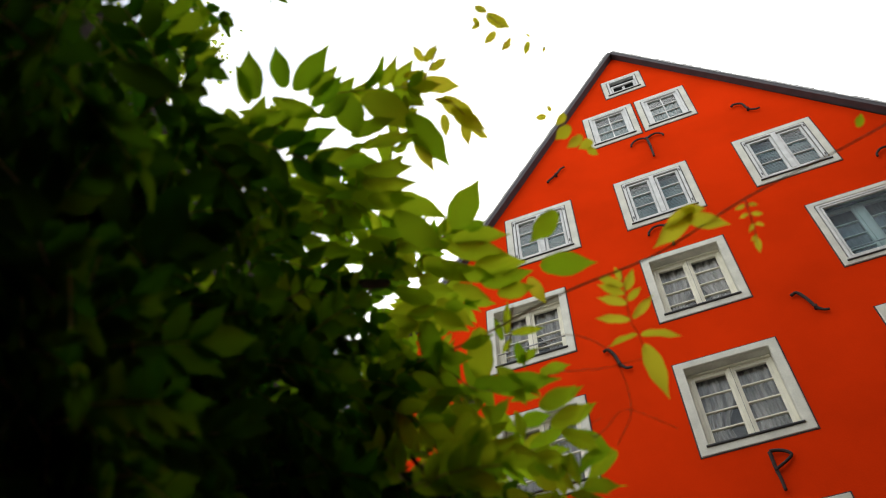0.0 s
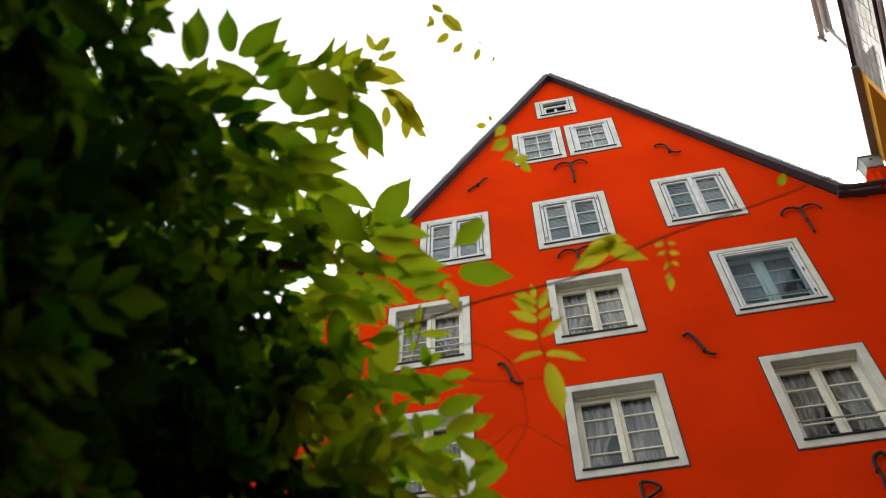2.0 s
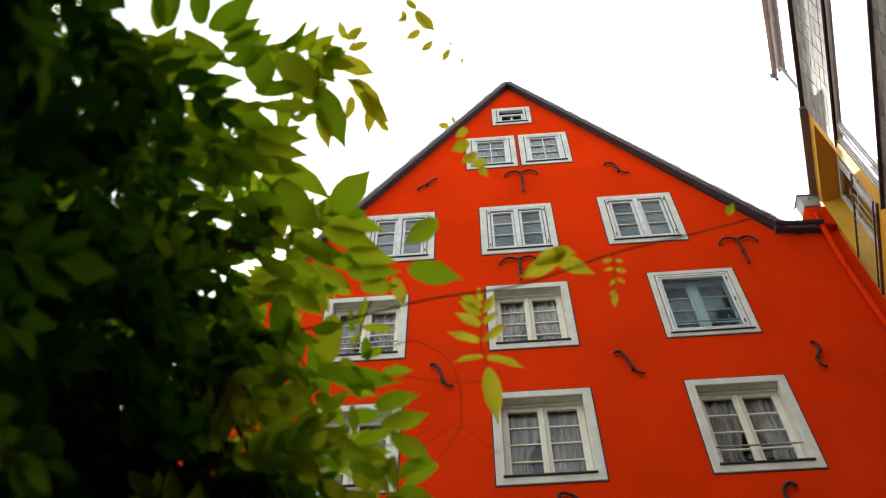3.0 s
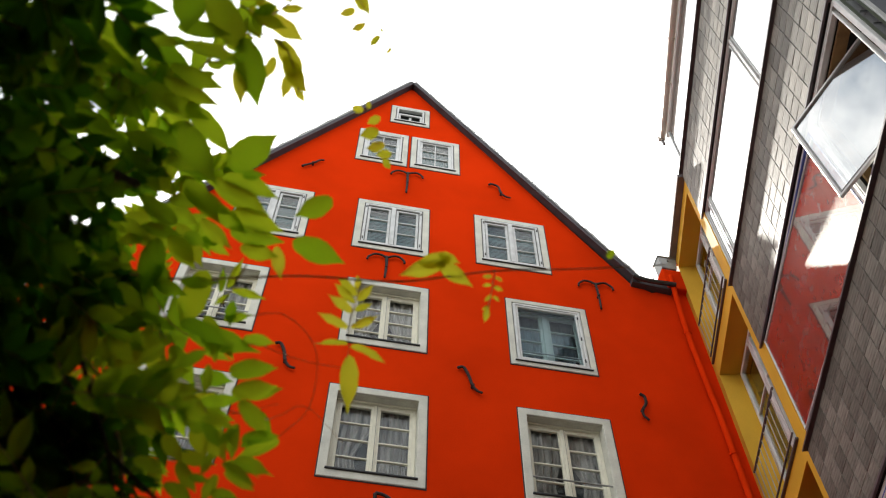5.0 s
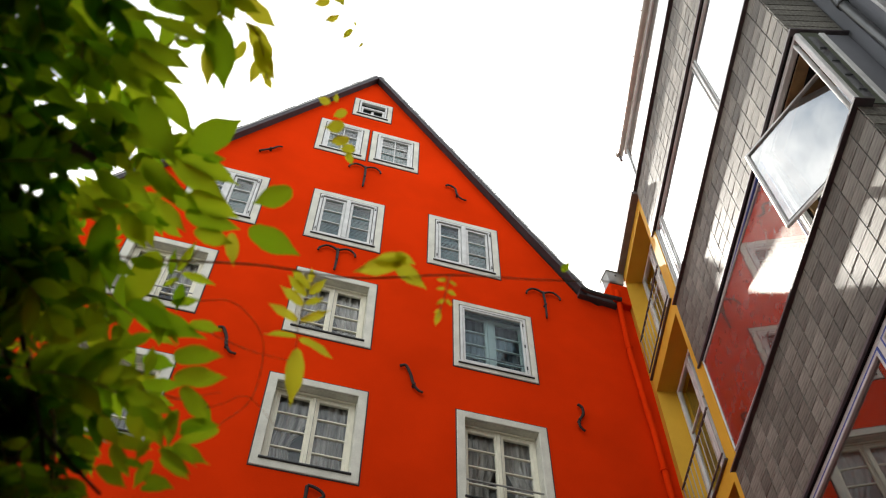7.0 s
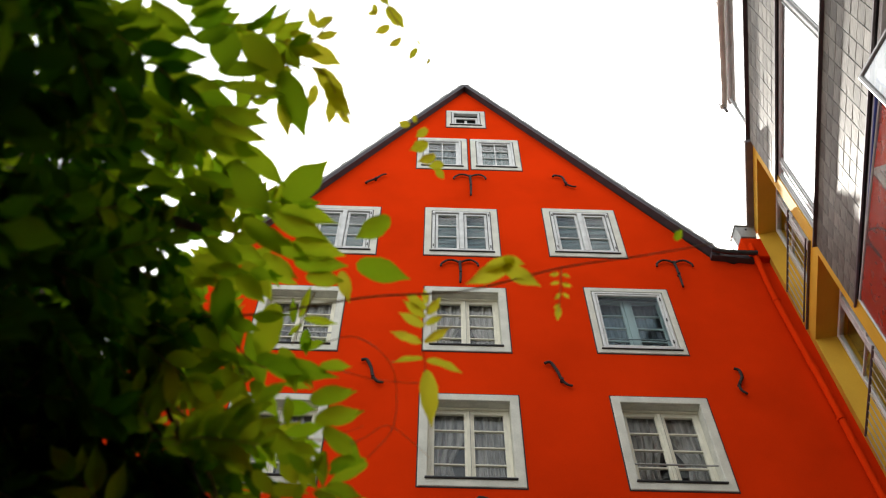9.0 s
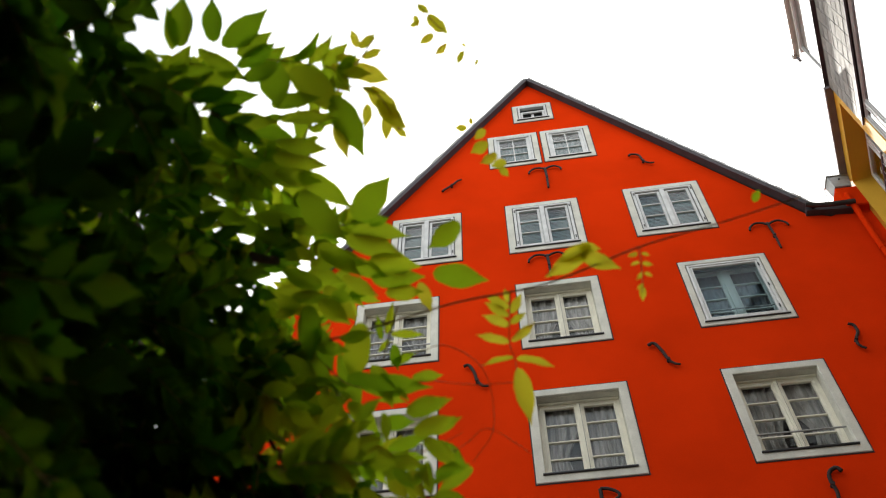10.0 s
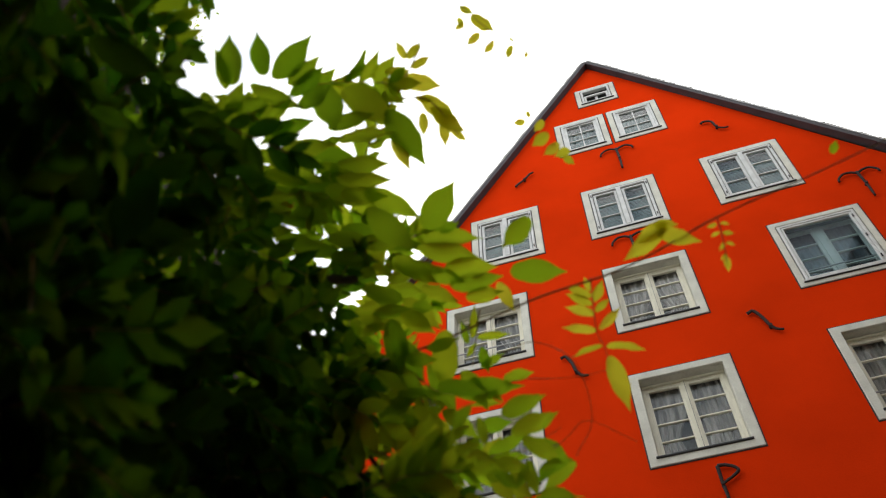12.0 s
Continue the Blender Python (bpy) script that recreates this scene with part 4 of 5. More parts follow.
bough(-0.26, 0.95, 2.16, 0.05, 1, outer_leaves)
# boughs hidden behind and overhead, added to keep skylight off the leaves in view
bough(-1.18, 0.78, 2.25, 0.18, 40)
bough(-1.15, 0.70, 2.49, 0.18, 40)
bough(-1.01, 0.57, 2.63, 0.18, 40)
bough(-1.26, 0.50, 2.50, 0.18, 40)
bough(-1.09, 0.39, 2.72, 0.18, 40)
bough(-1.12, 0.23, 2.54, 0.18, 30)
bough(-0.85, 0.24, 2.74, 0.18, 40)
bough(-0.94, 0.13, 2.94, 0.18, 40)
bough(-0.82, 0.36, 2.80, 0.18, 30)
bough(-0.65, 0.18, 2.92, 0.18, 25)
bough(-0.69, 0.07, 3.12, 0.18, 30)
bough(-0.47, 0.11, 3.05, 0.18, 25)
bough(-0.55, 0.49, 2.78, 0.02, 1, outer_leaves)
bough(-0.52, 0.55, 2.76, 0.02, 1, outer_leaves)
bough(-0.52, 0.63, 2.73, 0.02, 1, outer_leaves)
bough(-0.60, 0.49, 2.76, 0.02, 1, outer_leaves)
bough(-0.54, 0.70, 2.68, 0.02, 1, outer_leaves)
bough(-0.47, 0.48, 2.81, 0.02, 1, outer_leaves)
bough(-0.40, 0.47, 2.78, 0.02, 1, outer_leaves)
bough(-0.47, 0.55, 2.78, 0.02, 1, outer_leaves)
bough(-0.40, 0.58, 2.79, 0.02, 1, outer_leaves)
bough(-0.47, 0.64, 2.80, 0.02, 1, outer_leaves)
bough(-0.38, 0.65, 2.76, 0.02, 1, outer_leaves)
bough(-0.47, 0.67, 2.72, 0.02, 1, outer_leaves)
bough(-0.42, 0.73, 2.77, 0.02, 1, outer_leaves)
bough(-0.35, 0.73, 2.73, 0.02, 1, outer_leaves)
bough(-0.46, 0.75, 2.68, 0.02, 1, outer_leaves)
bough(-0.39, 0.81, 2.73, 0.02, 1, outer_leaves)
bough(-0.46, 0.84, 2.69, 0.02, 1, outer_leaves)
bough(-0.37, 0.89, 2.74, 0.02, 1, outer_leaves)
bough(-0.45, 0.96, 2.67, 0.02, 2, outer_leaves)
bough(-0.37, 0.98, 2.67, 0.02, 1, outer_leaves)
bough(-0.41, 1.04, 2.61, 0.02, 2, outer_leaves)
bough(-0.41, 1.03, 2.48, 0.02, 1, outer_leaves)
bough(-0.42, 1.09, 2.42, 0.02, 1, outer_leaves)
bough(-0.36, 1.08, 2.44, 0.02, 1, outer_leaves)
bough(-0.48, 0.90, 2.57, 0.02, 1, outer_leaves)
bough(-0.47, 0.99, 2.49, 0.02, 1, outer_leaves)
bough(-0.58, 0.91, 2.36, 0.05, 14)
bough(-0.52, 0.94, 2.30, 0.05, 14)
bough(-0.61, 0.97, 2.29, 0.05, 16)
bough(-0.54, 0.97, 2.25, 0.05, 16)
bough(-0.47, 0.98, 2.27, 0.05, 10)
bough(-0.44, 0.96, 2.31, 0.05, 5)
bough(-0.53, 0.92, 2.39, 0.05, 8)
bough(-0.54, 0.95, 2.18, 0.05, 14)
bough(-0.43, 0.97, 2.22, 0.05, 10)
bough(-0.39, 0.98, 2.24, 0.05, 4)
bough(-0.67, 0.95, 2.26, 0.05, 16)
bough(-0.68, 0.88, 2.33, 0.05, 16)
bough(-0.56, 0.60, 2.54, 0.05, 4)
bough(-0.60, 0.64, 2.50, 0.05, 7)
bough(-0.55, 0.73, 2.53, 0.05, 3)
bough(-0.47, 0.79, 2.53, 0.05, 1)
bough(-0.51, 0.83, 2.48, 0.05, 4)
bough(-0.43, 0.91, 2.27, 0.01, 6)

leaflet((-0.451, 0.248, 2.474), (-0.394, 0.238, 2.500), LEAF, 0.34)
leaflet((-0.451, 0.256, 2.472), (-0.398, 0.262, 2.493), LEAF, 0.34)
leaflet((-0.452, 0.266, 2.469), (-0.414, 0.277, 2.482), LEAF, 0.34)
leaflet((-0.453, 0.222, 2.479), (-0.399, 0.218, 2.502), LEAF, 0.43)
leaflet((-0.450, 0.202, 2.484), (-0.402, 0.192, 2.506), LEAF, 0.43)
leaflet((-0.439, 0.237, 2.482), (-0.394, 0.247, 2.498), LEAF, 0.30)
leaflet((-0.478, 0.230, 2.466), (-0.430, 0.234, 2.486), LEAF, 0.39)
leaflet((-0.478, 0.259, 2.459), (-0.435, 0.260, 2.478), LEAF, 0.39)
leaflet((-0.406, 0.200, 2.503), (-0.406, 0.232, 2.497), LEAF, 0.34)
leaflet((-0.447, 0.374, 2.574), (-0.442, 0.318, 2.594), LEAF, 0.36)
leaflet((-0.437, 0.373, 2.579), (-0.417, 0.308, 2.606), LEAF, 0.52)
leaflet((-0.394, 0.378, 2.593), (-0.383, 0.319, 2.614), LEAF, 0.47)
leaflet((-0.386, 0.384, 2.594), (-0.311, 0.355, 2.626), LEAF, 0.43)
leaflet((-0.369, 0.399, 2.594), (-0.313, 0.380, 2.618), LEAF, 0.39)
leaflet((-0.371, 0.414, 2.588), (-0.309, 0.395, 2.614), LEAF, 0.39)
leaflet((-0.366, 0.432, 2.583), (-0.309, 0.420, 2.605), LEAF, 0.39)
leaflet((-0.416, 0.379, 2.585), (-0.355, 0.441, 2.584), LEAF, 0.31)
leaflet((-0.473, 0.412, 2.550), (-0.421, 0.371, 2.586), LEAF, 0.43)
leaflet((-0.456, 0.393, 2.564), (-0.394, 0.408, 2.582), LEAF, 0.34)
leaflet((-0.420, 0.428, 2.566), (-0.364, 0.419, 2.589), LEAF, 0.39)
leaflet((-0.412, 0.448, 2.561), (-0.345, 0.456, 2.581), LEAF, 0.34)
leaflet((-0.447, 0.430, 2.554), (-0.389, 0.447, 2.570), LEAF, 0.34)
leaflet((-0.406, 0.475, 2.552), (-0.327, 0.496, 2.569), LEAF, 0.33)
leaflet((-0.475, 0.363, 2.566), (-0.473, 0.412, 2.550), LEAF, 0.43)
leaflet((-0.376, 0.445, 2.575), (-0.433, 0.457, 2.549), LEAF, 0.34)
leaflet((-0.334, 0.426, 2.629), (-0.334, 0.493, 2.602), LEAF, 0.65)
leaflet((-0.318, 0.457, 2.666), (-0.257, 0.531, 2.650), LEAF, 0.47)
leaflet((-0.263, 0.505, 2.660), (-0.229, 0.600, 2.623), LEAF, 0.43)
leaflet((-0.345, 0.521, 2.632), (-0.257, 0.540, 2.647), LEAF, 0.28)
leaflet((-0.356, 0.548, 2.617), (-0.273, 0.579, 2.624), LEAF, 0.31)
leaflet((-0.363, 0.566, 2.606), (-0.277, 0.599, 2.613), LEAF, 0.31)
leaflet((-0.363, 0.588, 2.595), (-0.294, 0.618, 2.599), LEAF, 0.36)
leaflet((-0.329, 0.597, 2.600), (-0.255, 0.661, 2.585), LEAF, 0.34)
leaflet((-0.329, 0.620, 2.589), (-0.278, 0.705, 2.553), LEAF, 0.43)
leaflet((-0.354, 0.499, 2.639), (-0.280, 0.502, 2.658), LEAF, 0.34)
leaflet((-0.380, 0.516, 2.624), (-0.333, 0.516, 2.638), LEAF, 0.34)
leaflet((-0.263, 0.539, 2.657), (-0.258, 0.604, 2.627), LEAF_DRY, 0.34)
leaflet((-0.269, 0.706, 2.626), (-0.200, 0.658, 2.667), LEAF, 0.53)
leaflet((-0.246, 0.718, 2.624), (-0.211, 0.715, 2.633), LEAF, 0.43)
leaflet((-0.475, 0.495, 2.625), (-0.410, 0.535, 2.632), LEAF, 0.31)
leaflet((-0.413, 0.545, 2.680), (-0.335, 0.588, 2.684), LEAF, 0.35)
leaflet((-0.510, 0.518, 2.637), (-0.453, 0.553, 2.645), LEAF, 0.34)
leaflet((-0.468, 0.543, 2.652), (-0.398, 0.587, 2.657), LEAF, 0.39)
leaflet((-0.475, 0.535, 2.633), (-0.418, 0.580, 2.634), LEAF, 0.36)
leaflet((-0.439, 0.566, 2.643), (-0.373, 0.604, 2.648), LEAF, 0.39)
leaflet((-0.517, 0.547, 2.619), (-0.443, 0.590, 2.629), LEAF, 0.37)
leaflet((-0.390, 0.584, 2.617), (-0.319, 0.633, 2.614), LEAF, 0.38)
leaflet((-0.501, 0.561, 2.582), (-0.443, 0.591, 2.592), LEAF, 0.37)
leaflet((-0.449, 0.600, 2.604), (-0.381, 0.637, 2.608), LEAF, 0.32)
leaflet((-0.536, 0.576, 2.625), (-0.463, 0.620, 2.634), LEAF, 0.39)
leaflet((-0.479, 0.601, 2.609), (-0.408, 0.640, 2.615), LEAF, 0.36)
leaflet((-0.512, 0.585, 2.562), (-0.445, 0.618, 2.574), LEAF, 0.35)
leaflet((-0.394, 0.660, 2.618), (-0.322, 0.700, 2.617), LEAF, 0.34)
leaflet((-0.555, 0.590, 2.572), (-0.479, 0.627, 2.587), LEAF, 0.36)
leaflet((-0.485, 0.620, 2.577), (-0.422, 0.658, 2.581), LEAF, 0.34)
leaflet((-0.412, 0.653, 2.583), (-0.336, 0.686, 2.588), LEAF, 0.38)
leaflet((-0.372, 0.675, 2.591), (-0.296, 0.705, 2.595), LEAF, 0.34)
leaflet((-0.522, 0.639, 2.575), (-0.458, 0.668, 2.587), LEAF, 0.39)
leaflet((-0.473, 0.659, 2.598), (-0.403, 0.695, 2.603), LEAF, 0.38)
leaflet((-0.414, 0.679, 2.575), (-0.342, 0.716, 2.577), LEAF, 0.32)
leaflet((-0.231, 0.487, 2.794), (-0.238, 0.455, 2.804), LEAF_DRY, 0.42)
leaflet((-0.229, 0.488, 2.794), (-0.199, 0.469, 2.805), LEAF_DRY, 0.42)
leaflet((-0.227, 0.502, 2.789), (-0.191, 0.494, 2.797), LEAF_DRY, 0.42)
leaflet((-0.269, 0.494, 2.784), (-0.228, 0.505, 2.788), LEAF_DRY, 0.42)
leaflet((-0.278, 0.504, 2.778), (-0.222, 0.527, 2.780), LEAF_DRY, 0.42)
leaflet((-0.250, 0.511, 2.781), (-0.185, 0.544, 2.779), LEAF_DRY, 0.42)
leaflet((-0.283, 0.529, 2.767), (-0.248, 0.542, 2.769), LEAF_DRY, 0.42)
leaflet((-0.234, 0.545, 2.771), (-0.205, 0.561, 2.769), LEAF_DRY, 0.42)
leaflet((-0.224, 0.546, 2.772), (-0.177, 0.604, 2.754), LEAF_DRY, 0.42)
leaflet((-0.213, 0.567, 2.765), (-0.172, 0.623, 2.746), LEAF_DRY, 0.42)
leaflet((-0.229, 0.570, 2.761), (-0.239, 0.606, 2.743), LEAF_DRY, 0.42)
leaflet((-0.201, 0.590, 2.757), (-0.209, 0.633, 2.735), LEAF_DRY, 0.42)
leaflet((-0.193, 0.606, 2.751), (-0.170, 0.633, 2.741), LEAF_DRY, 0.42)
twig([(-0.366, 0.547, 2.739), (-0.299, 0.531, 2.763), (-0.248, 0.516, 2.780), (-0.201, 0.476, 2.802)], 0.0022)
twig([(-0.299, 0.531, 2.763), (-0.218, 0.554, 2.770), (-0.183, 0.619, 2.746)], 0.0018)
leaflet((-0.146, 0.517, 3.061), (-0.124, 0.536, 3.057), LEAF_DRY, 0.50)
leaflet((-0.154, 0.533, 3.055), (-0.149, 0.556, 3.048), LEAF_DRY, 0.50)
leaflet((-0.130, 0.537, 3.056), (-0.093, 0.575, 3.045), LEAF_DRY, 0.50)
leaflet((-0.146, 0.547, 3.051), (-0.168, 0.552, 3.047), LEAF_DRY, 0.50)
leaflet((-0.123, 0.571, 3.045), (-0.153, 0.586, 3.036), LEAF_DRY, 0.50)
leaflet((-0.101, 0.590, 3.039), (-0.129, 0.608, 3.030), LEAF_DRY, 0.50)
leaflet((-0.070, 0.609, 3.034), (-0.086, 0.632, 3.024), LEAF_DRY, 0.50)
leaflet((-0.046, 0.626, 3.028), (-0.052, 0.640, 3.022), LEAF_DRY, 0.50)
leaflet((-0.072, 0.595, 3.039), (-0.064, 0.605, 3.036), LEAF_DRY, 0.50)
twig([(-0.146, 0.513, 3.062), (-0.107, 0.567, 3.047), (-0.046, 0.631, 3.026)], 0.001)
leaflet((-0.078, 0.699, 2.886), (-0.102, 0.695, 2.886), LEAF_DRY, 0.60)
leaflet((-0.069, 0.695, 2.888), (-0.072, 0.681, 2.895), LEAF_DRY, 0.60)
leaflet((-0.046, 0.705, 2.884), (-0.068, 0.719, 2.876), LEAF_DRY, 0.60)
leaflet((-0.044, 0.727, 2.873), (-0.079, 0.740, 2.865), LEAF_DRY, 0.60)
leaflet((-0.030, 0.747, 2.863), (-0.064, 0.759, 2.856), LEAF_DRY, 0.60)
leaflet((-0.014, 0.763, 2.855), (-0.045, 0.765, 2.853), LEAF_DRY, 0.60)
leaflet((-0.028, 0.770, 2.851), (-0.013, 0.787, 2.842), LEAF_DRY, 0.60)
leaflet((-0.277, 0.727, 2.624), (-0.181, 0.754, 2.625), LEAF, 0.36)
leaflet((-0.289, 0.733, 2.617), (-0.196, 0.778, 2.607), LEAF, 0.36)
leaflet((-0.102, 0.745, 2.641), (-0.159, 0.773, 2.616), LEAF, 0.53)
leaflet((-0.155, 0.806, 2.594), (-0.065, 0.830, 2.587), LEAF, 0.43)
leaflet((-0.255, 0.771, 2.600), (-0.170, 0.795, 2.600), LEAF, 0.39)
leaflet((-0.292, 0.765, 2.595), (-0.226, 0.799, 2.587), LEAF, 0.39)
leaflet((-0.254, 0.795, 2.584), (-0.166, 0.809, 2.591), LEAF, 0.39)
leaflet((-0.234, 0.818, 2.572), (-0.171, 0.829, 2.576), LEAF, 0.43)
leaflet((-0.331, 0.789, 2.568), (-0.395, 0.749, 2.574), LEAF, 0.39)
leaflet((-0.299, 0.782, 2.582), (-0.245, 0.822, 2.567), LEAF, 0.36)
leaflet((-0.319, 0.802, 2.562), (-0.285, 0.817, 2.561), LEAF, 0.60)
leaflet((-0.340, 0.805, 2.554), (-0.294, 0.849, 2.535), LEAF, 0.52)
leaflet((-0.349, 0.758, 2.584), (-0.289, 0.758, 2.601), LEAF, 0.39)
leaflet((-0.382, 0.791, 2.550), (-0.318, 0.806, 2.560), LEAF, 0.34)
leaflet((-0.407, 0.780, 2.549), (-0.356, 0.825, 2.533), LEAF, 0.34)
leaflet((-0.409, 0.810, 2.526), (-0.359, 0.809, 2.545), LEAF, 0.34)
leaflet((-0.179, 0.820, 2.593), (-0.165, 0.864, 2.563), LEAF_DRY, 0.40)
twig([(-0.383, 0.844, 2.496), (-0.302, 0.865, 2.532), (-0.131, 0.863, 2.581), (0.025, 0.855, 2.595), (0.185, 0.826, 2.627), (0.338, 0.818, 2.662), (0.487, 0.799, 2.687)], 0.0022)
leaflet((0.100, 0.815, 2.620), (0.023, 0.847, 2.601), LEAF_DRY, 0.34)
leaflet((0.085, 0.819, 2.618), (0.150, 0.843, 2.595), LEAF_DRY, 0.36)
leaflet((0.106, 0.810, 2.623), (0.046, 0.829, 2.613), LEAF_DRY, 0.39)
leaflet((0.084, 0.809, 2.626), (0.122, 0.815, 2.618), LEAF_DRY, 0.43)
leaflet((0.378, 0.792, 2.668), (0.388, 0.774, 2.676), LEAF, 0.60)
leaflet((0.178, 0.823, 2.606), (0.161, 0.827, 2.606), LEAF_DRY, 0.43)
leaflet((0.183, 0.824, 2.605), (0.197, 0.825, 2.601), LEAF_DRY, 0.43)
leaflet((0.179, 0.835, 2.597), (0.163, 0.839, 2.596), LEAF_DRY, 0.43)
leaflet((0.183, 0.836, 2.596), (0.200, 0.839, 2.591), LEAF_DRY, 0.43)
leaflet((0.182, 0.848, 2.587), (0.170, 0.859, 2.581), LEAF_DRY, 0.43)
leaflet((0.184, 0.849, 2.586), (0.197, 0.853, 2.581), LEAF_DRY, 0.43)
leaflet((0.181, 0.863, 2.576), (0.169, 0.870, 2.572), LEAF_DRY, 0.43)
leaflet((0.178, 0.866, 2.574), (0.176, 0.886, 2.559), LEAF_DRY, 0.43)
twig([(0.181, 0.814, 2.612), (0.181, 0.841, 2.593), (0.178, 0.874, 2.568)], 0.001)
leaflet((-0.039, 0.874, 2.581), (-0.043, 0.854, 2.596), LEAF_DRY, 0.46)
leaflet((-0.039, 0.882, 2.575), (-0.076, 0.859, 2.586), LEAF_DRY, 0.36)
leaflet((-0.039, 0.888, 2.570), (-0.016, 0.859, 2.583), LEAF_DRY, 0.40)
leaflet((-0.041, 0.892, 2.567), (-0.079, 0.869, 2.584), LEAF_DRY, 0.34)
leaflet((-0.042, 0.904, 2.557), (-0.086, 0.883, 2.567), LEAF_DRY, 0.36)
leaflet((-0.040, 0.901, 2.559), (-0.011, 0.883, 2.564), LEAF_DRY, 0.36)
leaflet((-0.045, 0.924, 2.540), (-0.099, 0.909, 2.549), LEAF_DRY, 0.27)
leaflet((-0.042, 0.923, 2.541), (0.004, 0.900, 2.556), LEAF_DRY, 0.30)
leaflet((-0.041, 0.944, 2.522), (-0.094, 0.945, 2.508), LEAF_DRY, 0.30)
leaflet((-0.037, 0.946, 2.522), (0.026, 0.954, 2.513), LEAF_DRY, 0.24)
leaflet((-0.036, 0.956, 2.512), (-0.026, 1.026, 2.446), LEAF_DRY, 0.33)
twig([(-0.034, 0.859, 2.593), (-0.039, 0.887, 2.571), (-0.045, 0.924, 2.540), (-0.039, 0.946, 2.521), (-0.039, 0.960, 2.509)], 0.0009)
leaflet((-0.254, 0.927, 2.599), (-0.236, 0.884, 2.637), LEAF, 0.24)
leaflet((-0.264, 0.932, 2.593), (-0.266, 0.897, 2.620), LEAF, 0.30)
leaflet((-0.247, 0.928, 2.600), (-0.188, 0.940, 2.602), LEAF, 0.26)
leaflet((-0.249, 0.935, 2.594), (-0.273, 0.949, 2.577), LEAF, 0.34)
leaflet((-0.242, 0.942, 2.590), (-0.241, 0.978, 2.559), LEAF, 0.43)
leaflet((-0.252, 0.967, 2.567), (-0.207, 0.960, 2.582), LEAF, 0.34)
twig([(-0.230, 0.894, 2.630), (-0.248, 0.928, 2.600), (-0.265, 0.961, 2.569)], 0.0016)
leaflet((-0.369, 0.800, 2.630), (-0.309, 0.829, 2.628), LEAF, 0.43)
leaflet((-0.412, 0.884, 2.521), (-0.345, 0.884, 2.544), LEAF, 0.35)
leaflet((-0.438, 0.973, 2.456), (-0.350, 0.979, 2.485), LEAF, 0.43)
leaflet((-0.455, 0.931, 2.523), (-0.399, 0.959, 2.521), LEAF, 0.38)
leaflet((-0.391, 0.768, 2.608), (-0.348, 0.823, 2.584), LEAF, 0.38)
leaflet((-0.459, 0.871, 2.543), (-0.416, 0.917, 2.523), LEAF, 0.37)
leaflet((-0.344, 1.058, 2.404), (-0.286, 1.098, 2.378), LEAF, 0.36)
leaflet((-0.384, 0.869, 2.515), (-0.330, 0.930, 2.481), LEAF, 0.38)
leaflet((-0.347, 0.849, 2.493), (-0.295, 0.868, 2.494), LEAF, 0.42)
leaflet((-0.379, 1.002, 2.358), (-0.308, 1.036, 2.347), LEAF, 0.41)
leaflet((-0.419, 0.925, 2.539), (-0.350, 0.937, 2.553), LEAF, 0.38)
leaflet((-0.445, 0.913, 2.513), (-0.361, 0.920, 2.539), LEAF, 0.38)
leaflet((-0.359, 0.995, 2.509), (-0.316, 1.043, 2.476), LEAF, 0.44)
leaflet((-0.372, 0.951, 2.526), (-0.308, 0.973, 2.527), LEAF, 0.36)
leaflet((-0.326, 0.728, 2.581), (-0.249, 0.764, 2.577), LEAF, 0.37)
leaflet((-0.433, 0.825, 2.606), (-0.365, 0.830, 2.627), LEAF, 0.45)
leaflet((-0.418, 0.967, 2.469), (-0.373, 1.018, 2.436), LEAF, 0.35)
leaflet((-0.335, 0.802, 2.584), (-0.285, 0.857, 2.558), LEAF, 0.40)
leaflet((-0.384, 0.942, 2.381), (-0.307, 0.962, 2.390), LEAF, 0.41)
leaflet((-0.420, 1.011, 2.398), (-0.348, 1.054, 2.380), LEAF, 0.37)
leaflet((-0.310, 0.849, 2.505), (-0.253, 0.855, 2.516), LEAF, 0.35)
leaflet((-0.389, 0.868, 2.534), (-0.340, 0.902, 2.523), LEAF, 0.38)
leaflet((-0.444, 0.874, 2.535), (-0.375, 0.888, 2.550), LEAF, 0.40)
leaflet((-0.324, 0.717, 2.582), (-0.264, 0.772, 2.562), LEAF, 0.39)
leaflet((-0.395, 0.744, 2.644), (-0.344, 0.787, 2.632), LEAF, 0.38)
leaflet((-0.406, 0.717, 2.628), (-0.366, 0.768, 2.609), LEAF, 0.40)
leaflet((-0.427, 1.044, 2.429), (-0.351, 1.080, 2.422), LEAF, 0.38)
leaflet((-0.398, 0.984, 2.503), (-0.312, 0.989, 2.527), LEAF, 0.38)
leaflet((-0.390, 0.847, 2.593), (-0.331, 0.851, 2.609), LEAF, 0.42)
leaflet((-0.417, 0.854, 2.531), (-0.358, 0.895, 2.520), LEAF, 0.38)
leaflet((-0.452, 0.839, 2.558), (-0.391, 0.867, 2.560), LEAF, 0.43)
leaflet((-0.417, 0.951, 2.467), (-0.348, 0.977, 2.469), LEAF, 0.44)
leaflet((-0.353, 0.800, 2.539), (-0.358, 0.872, 2.481), LEAF, 0.43)
leaflet((-0.347, 0.833, 2.523), (-0.327, 0.895, 2.478), LEAF, 0.39)
leaflet((-0.277, 0.847, 2.539), (-0.300, 0.921, 2.471), LEAF, 0.43)
leaflet((-0.289, 0.924, 2.472), (-0.174, 0.949, 2.475), LEAF, 0.36)
